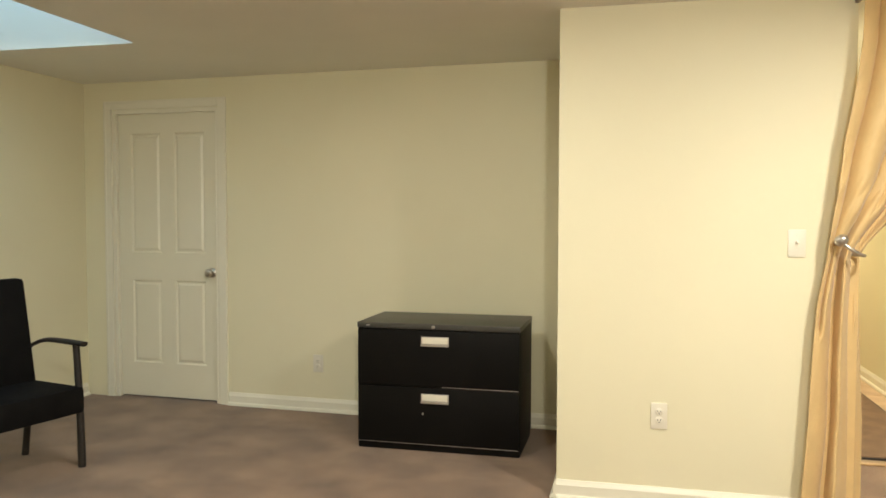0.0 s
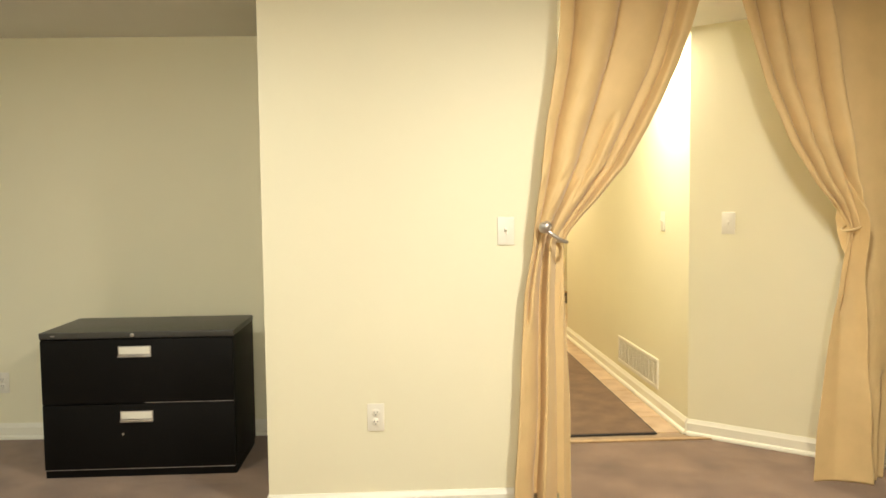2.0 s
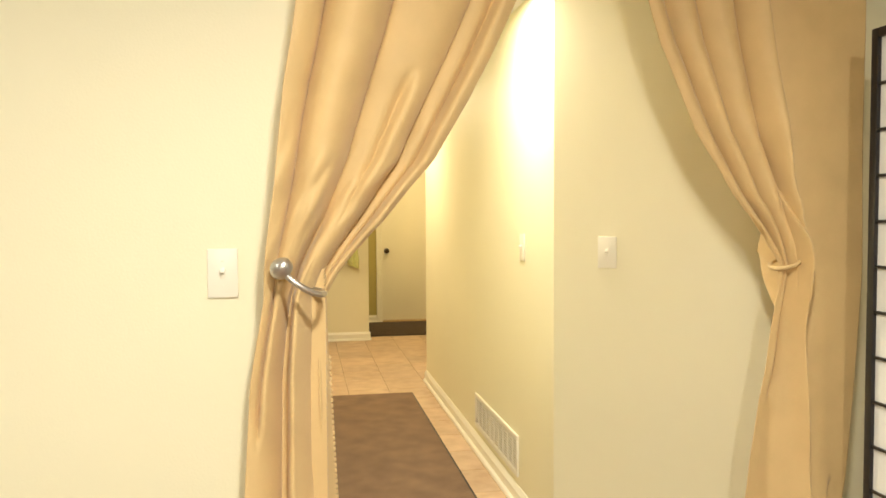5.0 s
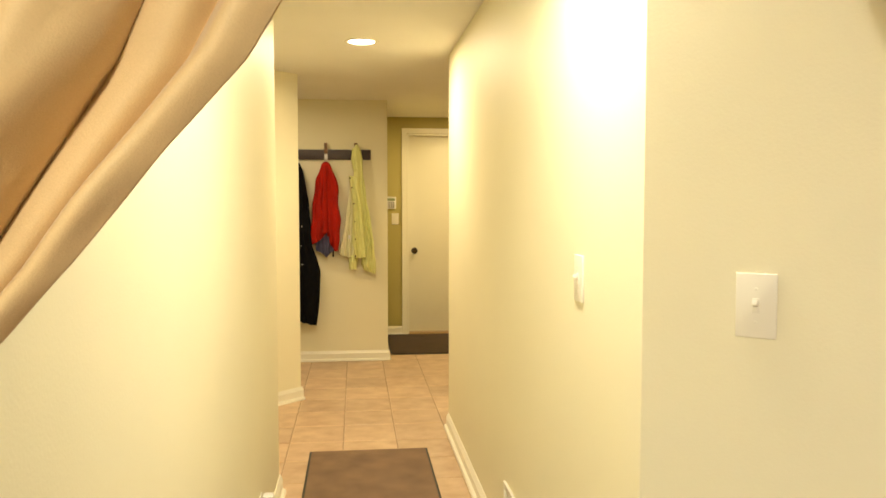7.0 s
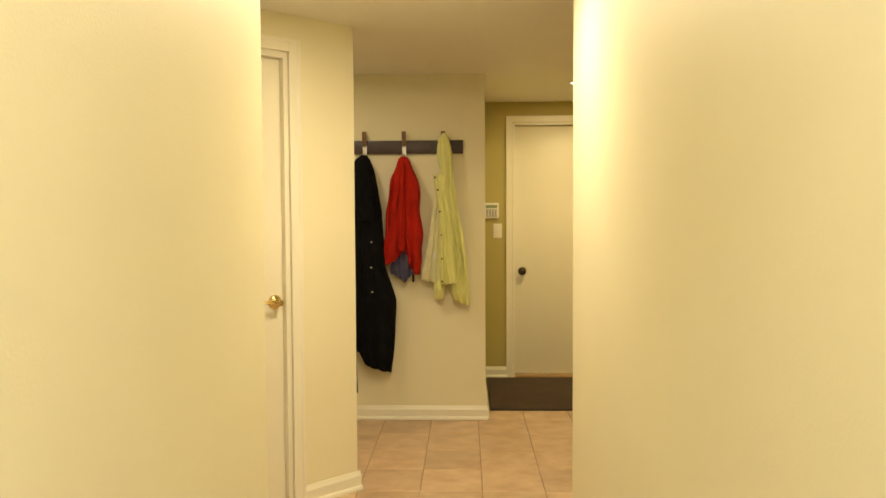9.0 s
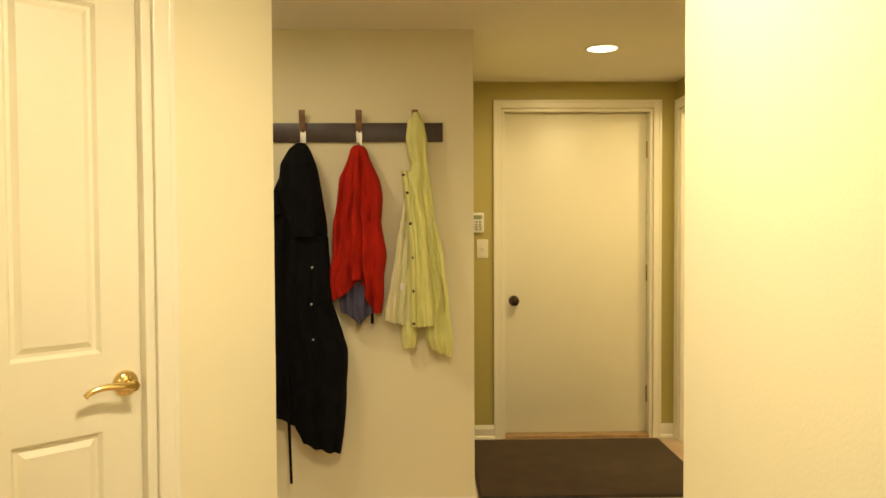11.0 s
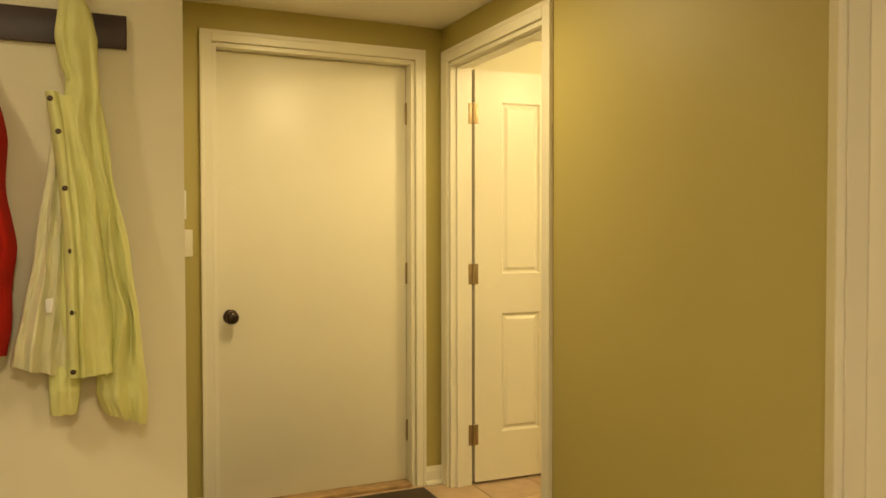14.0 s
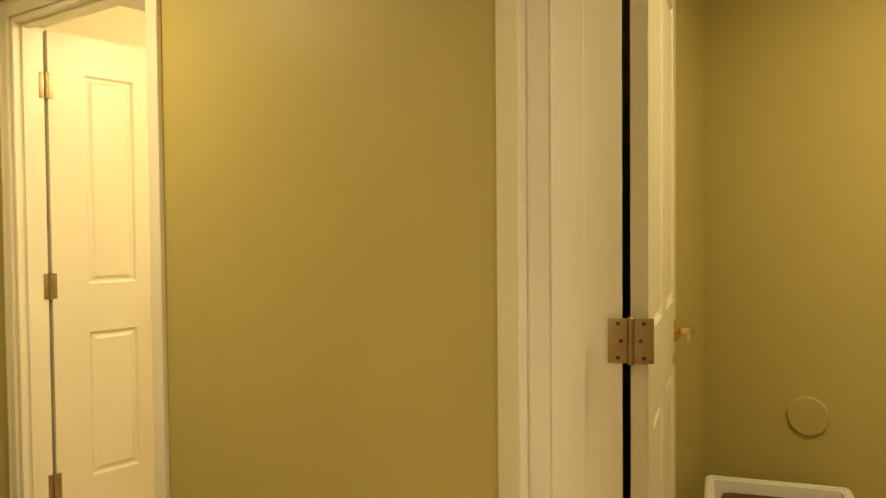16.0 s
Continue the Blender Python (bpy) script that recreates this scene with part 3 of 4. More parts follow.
for k in range(1, 10):
    x = -RW + k * RW / 10
    part("divider", block(x - 0.0012, -0.0100, -0.072, x + 0.0012, -0.003, 0.072), PLASTIC, register, smooth=False)

for cx, cy, *_ in CANS:
    can = thing("recessed_light", pose(cx, cy, CEIL), "lit recessed ceiling downlight with a white trim ring", "ceiling light", "recessed ceiling lights")
    part("trim_ring", lathe(bmesh.new(), [(0.073, -0.001), (0.073, -0.004), (0.080, -0.006), (0.092, -0.0045), (0.095, -0.0005)], pose(0, 0, 0), 40), TRIM, can)
    part("lens", lathe(bmesh.new(), [(0.073, -0.002), (0.05, -0.005), (0, -0.0065)], pose(0, 0, 0), 40), LENS_GLOW, can, "glowing warm lens")

for cx, cy, *_ in UNSEEN_DOMES:
    dome = thing("dome_light", pose(cx, cy, CEIL), "unseen flush ceiling light with a white glass dome, added to light the room", "ceiling light")
    part("base_ring", lathe(bmesh.new(), [(0.0, 0.0), (0.15, 0.0), (0.155, -0.01), (0.15, -0.025), (0.14, -0.025)], pose(0, 0, 0), 40), TRIM, dome)
    part("glass_dome", lathe(bmesh.new(), [(0.14, -0.02), (0.13, -0.045), (0.10, -0.07), (0.05, -0.083), (0, -0.087)], pose(0, 0, 0), 40), LENS_GLOW, dome, "glowing white glass dome")

disc = thing("wall_disc", pose(3.22, 4.925, 0.635, 0, 0, -90), "round olive-painted cover disc on the wall", "wall plate")
part("disc", lathe(bmesh.new(), [(0.064, 0), (0.064, 0.005), (0.060, 0.009), (0.045, 0.010), (0, 0.008)], pose(0, 0, 0, 90, 0, 0), 36), OLIVE, disc)


# ---- filing cabinet ----
cab = thing("filing_cabinet", pose(-1.952, 0.53, 0), "black two-drawer lateral metal filing cabinet against the wall", "filing cabinet")
CW, CD, CH = 0.457, 0.49, 0.708
part("carcass", block(-CW, 0.012, 0.035, CW, CD, CH - 0.03, 0.002), BLACK_METAL, cab)
part("top", block(-CW - 0.002, 0.0, CH - 0.03, CW + 0.002, CD + 0.002, CH, 0.004), BLACK_TOP, cab, "dark grey textured top")
part("plinth", block(-CW + 0.002, 0.01, 0, CW - 0.002, CD - 0.02, 0.036, 0.002), BLACK_METAL, cab)
for z0, z1 in ((0.042, 0.357), (0.363, 0.672)):
    d = part("drawer", block(-CW + 0.004, -0.006, z0, CW - 0.004, 0.02, z1, 0.004), BLACK_METAL, cab)
    hx, hz = -0.01, z1 - 0.058
    bm = bmesh.new()
    box(bm, hx - 0.078, -0.0085, hz - 0.026, hx + 0.078, -0.004, hz + 0.026, 0.002)
    box(bm, hx - 0.078, -0.020, hz - 0.027, hx + 0.078, -0.006, hz - 0.018, 0.003)
    part("recessed_pull", bm, STEEL, d, "brushed steel recessed pull")
    part("label_card", block(hx - 0.072, -0.0105, hz - 0.012, hx + 0.072, -0.008, hz + 0.022, 0.001), PLASTIC, d, "pale label card in the pull")
    bm = bmesh.new()
    box(bm, -CW + 0.006 if z0 < 0.1 else 0.03, -0.0072, z0 - 0.0005, CW - 0.006, -0.004, z0 + 0.0025, 0.0008)
    part("bright_edge", bm, STEEL, d, "thin bright strip along the lower edge")
part("lock", lathe(bmesh.new(), [(0.0095, 0), (0.0095, 0.006), (0.007, 0.008), (0, 0.0082)], pose(-0.02, 0, 0.692, 90, 0, 0), 16), STEEL, cab, "small steel lock")
part("badge", block(-0.405, -0.0015, 0.690, -0.385, 0.002, 0.695), STEEL, cab, "tiny bright badge")
part("lock_button", lathe(bmesh.new(), [(0.006, 0), (0.006, 0.004), (0, 0.0045)], pose(-0.078, -0.006, 0.213, 90, 0, 0), 12), STEEL, cab)


# ---- armchair ----
chair = thing("guest_chair", pose(-4.10, -0.01, 0, 0, 0, -13), "black upholstered guest chair with curved dark arms", "chair")
# chair frame: x to its front, y towards its far side (0) and near side (-0.56)
def cushion(x0, y0, z0, x1, y1, z1, m=None, r=0.025):
    bm = bmesh.new()
    box(bm, x0, y0, z0, x1, y1, z1, r, m)
    return bm
part("seat", cushion(0.02, -0.545, 0.28, 0.455, -0.015, 0.42), CHAIR_CLOTH, chair)
part("backrest", cushion(-0.035, -0.535, 0.0, 0.035, -0.025, 0.60, pose(0.07, 0, 0.37, 0, -9, 0), 0.03), CHAIR_CLOTH, chair)
for y in (-0.03, -0.53):
    bm = tube(bmesh.new(), curve_points([(0.44, y, 0.0), (0.435, y, 0.2), (0.425, y, 0.42), (0.41, y, 0.635)], 12), [0.020 - 0.003 * k / 12 for k in range(13)], 10)
    part("front_leg", bm, CHAIR_WOOD, chair)
    bm = tube(bmesh.new(), curve_points([(-0.01, y, 0.0), (0.02, y, 0.2), (0.04, y, 0.36)], 8), 0.018, 10)
    part("rear_leg", bm, CHAIR_WOOD, chair)
    bm = tube(bmesh.new(), curve_points([(0.02, y, 0.575), (0.08, y, 0.612), (0.18, y, 0.642), (0.32, y, 0.645), (0.47, y, 0.640)], 18), [0.012 + 0.012 * min(1, k / 12) for k in range(19)], 12, 0.55)
    part("armrest", bm, CHAIR_WOOD, chair, "curved dark armrest")


# ---- shoji screen ----
def shoji_panel(parent, m):
    W, H, S = 0.44, 1.802, 0.024
    for x in (0, W - S):
        part("stile", block(x, -0.010, 0, x + S, 0.010, H, 0.0015, m), LACQUER, parent)
    for z in (0.080, H - S):
        part("rail", block(S, -0.0095, z, W - S, 0.0095, z + S, 0.0015, m), LACQUER, parent)
    part("paper", block(S * 0.6, 0.001, 0.085, W - S * 0.6, 0.003, H - 0.01, 0.0, m), PAPER, parent, "white translucent paper", False)
    for k in (1, 2):
        x = S + k * (W - 2 * S) / 3
        part("bar", block(x - 0.005, -0.0075, 0.085, x + 0.005, 0.0, H - S, 0.001, m), LACQUER, parent)
    rows = 14
    for k in range(1, rows):
        z = 0.104 + k * (H - S - 0.104) / rows
        part("cross_bar", block(S, -0.0068, z - 0.004, W - S, -0.0005, z + 0.004, 0.001, m), LACQUER, parent)


screen = thing("folding_screen", pose(0, 0, 0), "black lacquered folding shoji screen with white paper panes", "folding screen")
mp = pose(1.435, -0.085, 0, 0, 0, -90)
for turn in (0, 22, -22):
    mp = mp @ pose(0, 0, 0, 0, 0, turn)
    shoji_panel(screen, mp)
    mp = mp @ pose(0.442, 0, 0)


# ---- curtains ----
def curtain(name, rows, ybase, sweep, creases, seed, label, side, pleats, seam=None):
    """Cloth between the left and right edges given by rows (z, left, right, fullness); its far edge lies back by sweep. Pleats (count, phase,
    depth) run from the rod to the tie; creases are (upper z, u, lower z, u, depth, width): the cloth rolls over a sharp edge there, towards
    the given side. A seam (share, x by height) divides a gathered part from a part that hangs free."""
    t = thing(name, pose(0, 0, 0), label, "curtain", "tied-back curtains in the opening")
    nu, nv = 220, 240
    top, bottom = rows[0][0], rows[-1][0]
    share = seam[0] if seam else 1.0
    count, phase, strength = pleats
    xs, zs = [[0.0] * (nu + 1) for _ in range(nv + 1)], []
    depth_of = np.zeros((nv + 1, nu + 1))
    for j in range(nv + 1):
        z = top + (bottom - top) * j / nv
        zs.append(z)
        a, b, amp = lerp_rows(rows, z)
        above = min(1.0, max(0.0, (z - 1.08) / 0.14))
        for i in range(nu + 1):
            u = i / nu
            if seam:
                mid = lerp_rows(seam[1], z)[0]
                x = a + (mid - a) * u / share if u < share else mid + (b - mid) * (u - share) / (1 - share)
            else:
                x = a + (b - a) * u
            y = amp * (0.7 * noise.noise((u * 2.6 + seed, z * 0.55, seed)) + 0.25 * noise.noise((u * 5.0, z * 1.6 + u * 2, seed + 4)))
            gathered = 1.0 if u < share else max(0.0, 1 - (u - share) / 0.03)
            ph = count * (u / share + 0.035 * noise.noise((u * 2.0, z * 1.5, seed + 5)) + 0.012 * noise.noise((u * 7.0, z * 4.0, seed + 6))) + phase
            k = math.floor(ph)
            own = 0.72 + 0.28 * math.sin(k * 2.4 + seed * 3) + 0.35 * noise.noise((k * 3.7, z * 2.4, seed + 9))
            lean = (ph - k) ** 1.25
            y -= amp * strength * above * own * gathered * (math.sin(math.pi * lean) ** 0.5 - 0.65)
            for z1, u1, z0, u0, depth, width in creases:
                k = (z1 - z) / (z1 - z0)
                if not -0.25 < k < 1.25:
                    continue
                fade = min(1.0, (k + 0.25) * 3.5, (1.25 - k) * 3.5)
                fade *= 0.75 + 0.5 * noise.noise((z * 3.1, u1 * 9, seed + 2))
                d = (u - u1 - (u0 - u1) * k - 0.018 * noise.noise((z * 4.0, u1 * 20, seed))) / width
                d *= side
                y += depth * fade * (1.7 * math.exp(-(d / 0.6) ** 2) - 1.3 * math.tanh(d / 0.5) * math.exp(-abs(d) / (4.0 if d > 0 else 2.0)))
            tug = 0.25 + math.exp(-((z - 1.33) / 0.20) ** 2)
            pucker = noise.noise((u * 6 - z * 7.0, z * 5 + u * 4, seed + 11)) + 0.5 * noise.noise((u * 13 - z * 12.0, z * 9 + u * 6, seed + 12))
            y -= 0.020 * max(0.0, pucker) * tug * gathered * min(1.0, above + 0.4)
            xs[j][i] = x
            depth_of[j, i] = y + ybase + sweep * u ** 1.3
    for _ in range(2):  # the cloth's own stiffness
        padded = np.pad(depth_of, 1, mode="edge")
        depth_of = (padded[:-2, 1:-1] + padded[2:, 1:-1] + padded[1:-1, :-2] + padded[1:-1, 2:] + 2 * padded[1:-1, 1:-1]) / 6
    bm = bmesh.new()
    grid = [[bm.verts.new((xs[j][i], min(float(depth_of[j, i]), -0.012 if xs[j][i] < 0.0 else 1.0), zs[j])) for i in range(nu + 1)] for j in range(nv + 1)]
    for j in range(nv):
        for i in range(nu):
            bm.faces.new((grid[j][i], grid[j][i + 1], grid[j + 1][i + 1], grid[j + 1][i]))
    cloth = part("cloth", bm, CURTAIN, t)
    cloth.data.shade_smooth()
    s = cloth.modifiers.new("thickness", "SOLIDIFY")
    s.thickness = 0.003
    return t


LEFT_ROWS = [(2.195, -0.03, 0.600, 0.030), (2.02, -0.035, 0.548, 0.032), (1.87, -0.05, 0.492, 0.034), (1.73, -0.07, 0.425, 0.036), (1.62, -0.09, 0.366, 0.037), (1.46, -0.107, 0.272, 0.037),
             (1.40, -0.112, 0.218, 0.036), (1.325, -0.124, 0.157, 0.033), (1.25, -0.134, 0.088, 0.028), (1.19, -0.140, 0.036, 0.022), (1.13, -0.142, 0.003, 0.017), (1.08, -0.150, 0.002, 0.018), (1.0, -0.165, 0.006, 0.024),
             (0.93, -0.176, 0.008, 0.027), (0.7, -0.190, 0.018, 0.030), (0.43, -0.202, 0.032, 0.032), (0.15, -0.222, 0.034, 0.034), (0.012, -0.228, 0.036, 0.034)]
RIGHT_ROWS = [(2.195, 0.825, 1.598, 0.026), (2.076, 0.86, 1.598, 0.028), (1.811, 0.945, 1.598, 0.032), (1.555, 1.058, 1.598, 0.034), (1.381, 1.173, 1.6, 0.034), (1.259, 1.273, 1.602, 0.03),
              (1.177, 1.323, 1.603, 0.026), (1.095, 1.323, 1.6, 0.026), (0.993, 1.303, 1.593, 0.028), (0.584, 1.243, 1.568, 0.032), (0.226, 1.203, 1.538, 0.036), (0.012, 1.193, 1.528, 0.038)]
LEFT_CREASES = [(2.20, 0.90, 1.30, 0.90, 0.020, 0.045), (1.62, 0.62, 1.36, 0.60, 0.016, 0.06),
                (1.12, 0.46, 0.0, 0.42, 0.075, 0.07), (1.12, 0.16, 0.85, 0.12, 0.022, 0.06), (1.0, 0.82, 0.0, 0.80, 0.024, 0.05)]
RIGHT_CREASES = [(2.20, 0.610, 1.18, 0.615, 0.055, 0.026), (1.50, 0.46, 1.24, 0.57, 0.020, 0.04),
                 (1.16, 0.26, 0.85, 0.16, 0.022, 0.05), (1.14, 0.610, 0.0, 0.60, 0.070, 0.035), (0.42, 0.84, 0.0, 0.80, 0.026, 0.05)]
SEAM = [(2.165, 1.228, 0), (1.708, 1.303, 0), (1.351, 1.353, 0), (1.177, 1.373, 0), (1.044, 1.383, 0), (0.584, 1.418, 0), (0.012, 1.458, 0)]
left_curtain = curtain("curtain", LEFT_ROWS, -0.105, 0.145, LEFT_CREASES, 1.7, "gold satin curtain tied back with a metal holdback", 1, (3.03, 0.636, 2.9))
right_curtain = curtain("curtain", RIGHT_ROWS, 0.16, 0.0, RIGHT_CREASES, 4.1, "gold satin curtain gathered by a cord beside the screen", -1, (3.6, 0.3, 2.4), (0.62, SEAM))
bm = bmesh.new()
for k in range(70):
    z = 0.97 - k * 0.0137
    a, b, amp = lerp_rows(LEFT_ROWS, z)
    box(bm, b - 0.004, 0.028, z - 0.005, b + 0.007, 0.040, z + 0.004, 0.002)
part("fringe", bm, CURTAIN_TRIM, left_curtain, "narrow fringed edging")
rod = thing("curtain_rod", pose(0, 0, 0), "slim dark curtain rod above the opening", "curtain rod")
part("rod", tube(bmesh.new(), [(-0.05, -0.078, 2.2), (1.61, 0.16, 2.2)], 0.009), BRONZE, rod)
part("bracket", block(-0.035, -0.085, 2.185, -0.020, 0.0, 2.215, 0.002), BRONZE, rod)
part("bracket", block(1.585, 0.15, 2.185, 1.600, 0.385, 2.215, 0.002), BRONZE, rod)

hold = thing("curtain_holdback", pose(0, 0, 0), "brushed metal hook holdback with a ball end", "curtain holdback")
part("ball", lathe(bmesh.new(), [(0, 0.030), (0.010, 0.028), (0.018, 0.021), (0.0225, 0.010), (0.024, 0.0), (0.0225, -0.010), (0.017, -0.020), (0.010, -0.026), (0, -0.027)], pose(-0.100, -0.140, 1.205, 62, 0, 40)), STEEL, hold)
part("arm", tube(bmesh.new(), curve_points([(-0.096, -0.142, 1.197), (-0.072, -0.152, 1.176), (-0.042, -0.150, 1.156), (-0.018, -0.138, 1.146), (-0.004, -0.105, 1.143), (-0.010, -0.05, 1.143), (-0.045, 0.0, 1.145)], 30), 0.0075, 12), STEEL, hold)
part("wall_flange", lathe(bmesh.new(), [(0.022, 0), (0.022, 0.003), (0.012, 0.007), (0, 0.008)], pose(-0.045, 0, 1.145, 90, 0, 0)), STEEL, hold)
tie = thing("tieback_loop", pose(0, 0, 0), "gold cord loop gathering the curtain", "curtain tie")
pts = [(1.346 + 0.031 * math.cos(a), 0.16 + 0.058 * math.sin(a), 1.175 + 0.016 * math.cos(a)) for a in [2 * math.pi * k / 24 for k in range(25)]]
part("cord", tube(bmesh.new(), pts, 0.006, 8), CURTAIN_TRIM, tie)
part("cord_tail", tube(bmesh.new(), [(1.373, 0.18, 1.19), (1.42, 0.32, 1.195), (1.46, 0.478, 1.195)], 0.006, 8), CURTAIN_TRIM, tie)


# ---- mats ----
def mat_thing(x0, y0, x1, y1, label, pile):
    t = thing("floor_mat", pose((x0 + x1) / 2, (y0 + y1) / 2, 0.0), label, "floor mat", "brown walk-off mats")
    w, h = (x1 - x0) / 2, (y1 - y0) / 2
    part("border", block(-w, -h, 0.0005, w, h, 0.0075, 0.002), RUBBER, t, "thin dark rubber border")
    part("surface", block(-w + 0.012, -h + 0.012, 0.004, w - 0.012, h - 0.012, 0.0125, 0.003), pile, t)


mat_thing(0.088, 0.967, 0.730, 3.745, "long brown runner mat on the hall tiles", LIT_MAT)
mat_thing(0.655, 6.46, 1.845, 7.50, "large dark brown mat in front of the flush door", DARK_MAT)


# ---- coat rack and coats ----
rack = thing("coat_rack", pose(0, CY, 0), "dark brown wall-mounted coat board with metal hooks", "coat rack")
part("board", block(-0.78, -0.019, 1.727, 0.479, 0.0, 1.812, 0.002), ESPRESSO, rack)
for hx in (-0.655, -0.405, -0.153, 0.101, 0.353):
    h = part("hook", block(hx - 0.013, -0.022, 1.702, hx + 0.013, -0.018, 1.790, 0.001), STEEL, rack, "flat steel hook with a brown prong")
    bm = tube(bmesh.new(), curve_points([(hx, -0.022, 1.71), (hx, -0.045, 1.695), (hx, -0.062, 1.715)], 8), 0.007, 8)
    part("lower_prong", bm, STEEL, h)
    bm = bmesh.new()
    box(bm, -0.014, -0.005, 0, 0.014, 0.005, 0.095, 0.003, pose(hx, -0.028, 1.775, 14, 0, 0))
    part("upper_prong", bm, BROWN_HOOK, h, "flat brown upper prong")
    for z in (1.716, 1.772):
        part("screw", lathe(bmesh.new(), [(0.004, 0), (0.003, 0.0015), (0, 0.0018)], pose(hx, -0.022, z, 90, 0, 0), 8), BRONZE, h)


def garment(rows, seed, folds=5, hem=None, rough=0.012, back=-0.004, n=72, levels=70, twist=0.0):
    """A hanging cloth body: closed rings between left and right edges, as deep as rows say (z, left, right, depth), lying against the wall plane y=0."""
    bm = bmesh.new()
    top, bottom = rows[0][0], rows[-1][0]
    rings = []
    for j in range(levels + 1):
        v = j / levels
        z = top + (bottom - top) * v
        a, b, d = lerp_rows(rows, z)
        ring = []
        for i in range(n):
            ang = 2 * math.pi * i / n
            cx, cy = math.cos(ang), math.sin(ang)
            x = (a + b) / 2 + (b - a) / 2 * math.copysign(abs(cx) ** 0.8, cx)
            front = 0.5 - 0.5 * cy
            s = (x - a) / max(b - a, 1e-4)
            spread = min(1.0, v * 3)
            fold = math.sin(folds * math.pi * 2 * (s + 0.08 * noise.noise((s * 2, z * 2.2, seed)) + twist * v) + seed) * 0.6 + noise.noise((s * 5 + seed, z * 3.0, seed)) * 0.9
            wr = noise.noise((s * 9 + z * 6 + seed, z * 9 - s * 5, seed + 2)) * 0.6 + (0.5 - abs(noise.noise((s * 4 - z * 5, z * 6 + s * 6 + seed, seed + 4)))) * 0.9 + noise.noise((s * 26, z * 24, seed)) * 0.25
            y = back - d * (1 - cy) / 2 - rough * spread * (fold + 0.8 * wr) * front
            y = min(y, back)
            x += 0.5 * rough * noise.noise((z * 7, seed + cx, 2.0))
            zz = z + (hem(s) if hem else 0.0) * max(0.0, (v - 0.6) / 0.4) ** 1.5 + 0.006 * noise.noise((s * 6, seed, v * 3)) * v
            ring.append(bm.verts.new((x, y, zz)))
        rings.append(ring)
    for a, b in zip(rings, rings[1:]):
        for i in range(n):
            k = (i + 1) % n
            bm.faces.new((a[i], a[k], b[k], b[i]))
    bm.faces.new(rings[0])
    bm.faces.new(rings[-1][::-1])
    return bm


def snaps(parent, points, mat=STEEL, r=0.006, name="snap"):
    for x, y, z in points:
        part(name, lathe(bmesh.new(), [(r, 0), (r * 0.9, 0.002), (r * 0.5, 0.003), (0, 0.003)], pose(x, y, z, 90, 0, 0), 10), mat, parent)


black = thing("black_coat", pose(0, CY - 0.018, 0), "long black hooded coat hanging from the coat rack", "coat", "coats on the rack")
part("body", garment([(1.62, -0.23, -0.09, 0.06), (1.50, -0.285, -0.06, 0.09), (1.35, -0.30, -0.045, 0.10), (1.15, -0.315, -0.03, 0.11), (1.0, -0.33, -0.02, 0.11), (0.8, -0.365, 0.03, 0.11), (0.6, -0.385, 0.03, 0.10), (0.49, -0.395, 0.02, 0.09)], 2.0, 4, lambda s: 0.02 * math.sin(s * 9) - 0.02 * s, 0.022), BLACK_CLOTH, black)
part("hood", garment([(1.715, -0.175, -0.135, 0.05), (1.69, -0.20, -0.115, 0.09), (1.62, -0.235, -0.085, 0.13), (1.50, -0.255, -0.065, 0.14), (1.40, -0.23, -0.06, 0.12), (1.30, -0.19, -0.07, 0.115)], 5.0, 3, None, 0.012, -0.03), BLACK_CLOTH, black)
part("front_panel", garment([(1.30, -0.22, -0.035, 0.10), (1.0, -0.20, -0.015, 0.12), (0.80, -0.20, 0.052, 0.125), (0.60, -0.20, 0.045, 0.12), (0.42, -0.19, 0.028, 0.10), (0.335, -0.16, 0.012, 0.08)], 8.0, 3, lambda s: 0.05 * (1 - s) - 0.01, 0.020, -0.02), BLACK_CLOTH, black)
part("collar", garment([(1.505, -0.30, -0.255, 0.05), (1.46, -0.31, -0.24, 0.08), (1.40, -0.30, -0.22, 0.08)], 3.0, 1, None, 0.006, -0.03, 32, 14), BLACK_CLOTH, black)
snaps(black, [(-0.272, -0.112, 1.475), (-0.098, -0.140, 1.165), (-0.102, -0.146, 1.005), (-0.095, -0.150, 0.85)], STEEL, 0.005)
part("belt", tube(bmesh.new(), curve_points([(-0.215, -0.12, 0.75), (-0.212, -0.11, 0.5), (-0.205, -0.10, 0.20)], 12), 0.009, 8, 0.4), BLACK_CLOTH, black)

red = thing("red_jacket", pose(0, CY - 0.018, 0), "red fleece jacket with slate blue lining hanging from the rack", "jacket", "coats on the rack")
part("left_half", garment([(1.706, 0.080, 0.112, 0.05), (1.69, 0.062, 0.120, 0.075), (1.56, 0.017, 0.120, 0.105), (1.29, -0.015, 0.118, 0.115), (1.17, -0.028, 0.112, 0.12), (1.08, -0.027, 0.106, 0.11), (1.01, -0.025, 0.102, 0.09)], 1.0, 2, lambda s: 0.10 * max(s, 0.0) ** 1.6, 0.022, -0.008), RED_CLOTH, red)
part("right_half", garment([(1.704, 0.085, 0.122, 0.045), (1.69, 0.085, 0.138, 0.07), (1.56, 0.085, 0.191, 0.10), (1.47, 0.088, 0.204, 0.11), (1.215, 0.094, 0.218, 0.115), (1.05, 0.100, 0.212, 0.11), (0.952, 0.104, 0.202, 0.085)], 4.0, 2, lambda s: 0.15 * max(1 - s, 0.0) ** 2.2, 0.022, -0.008), RED_CLOTH, red)
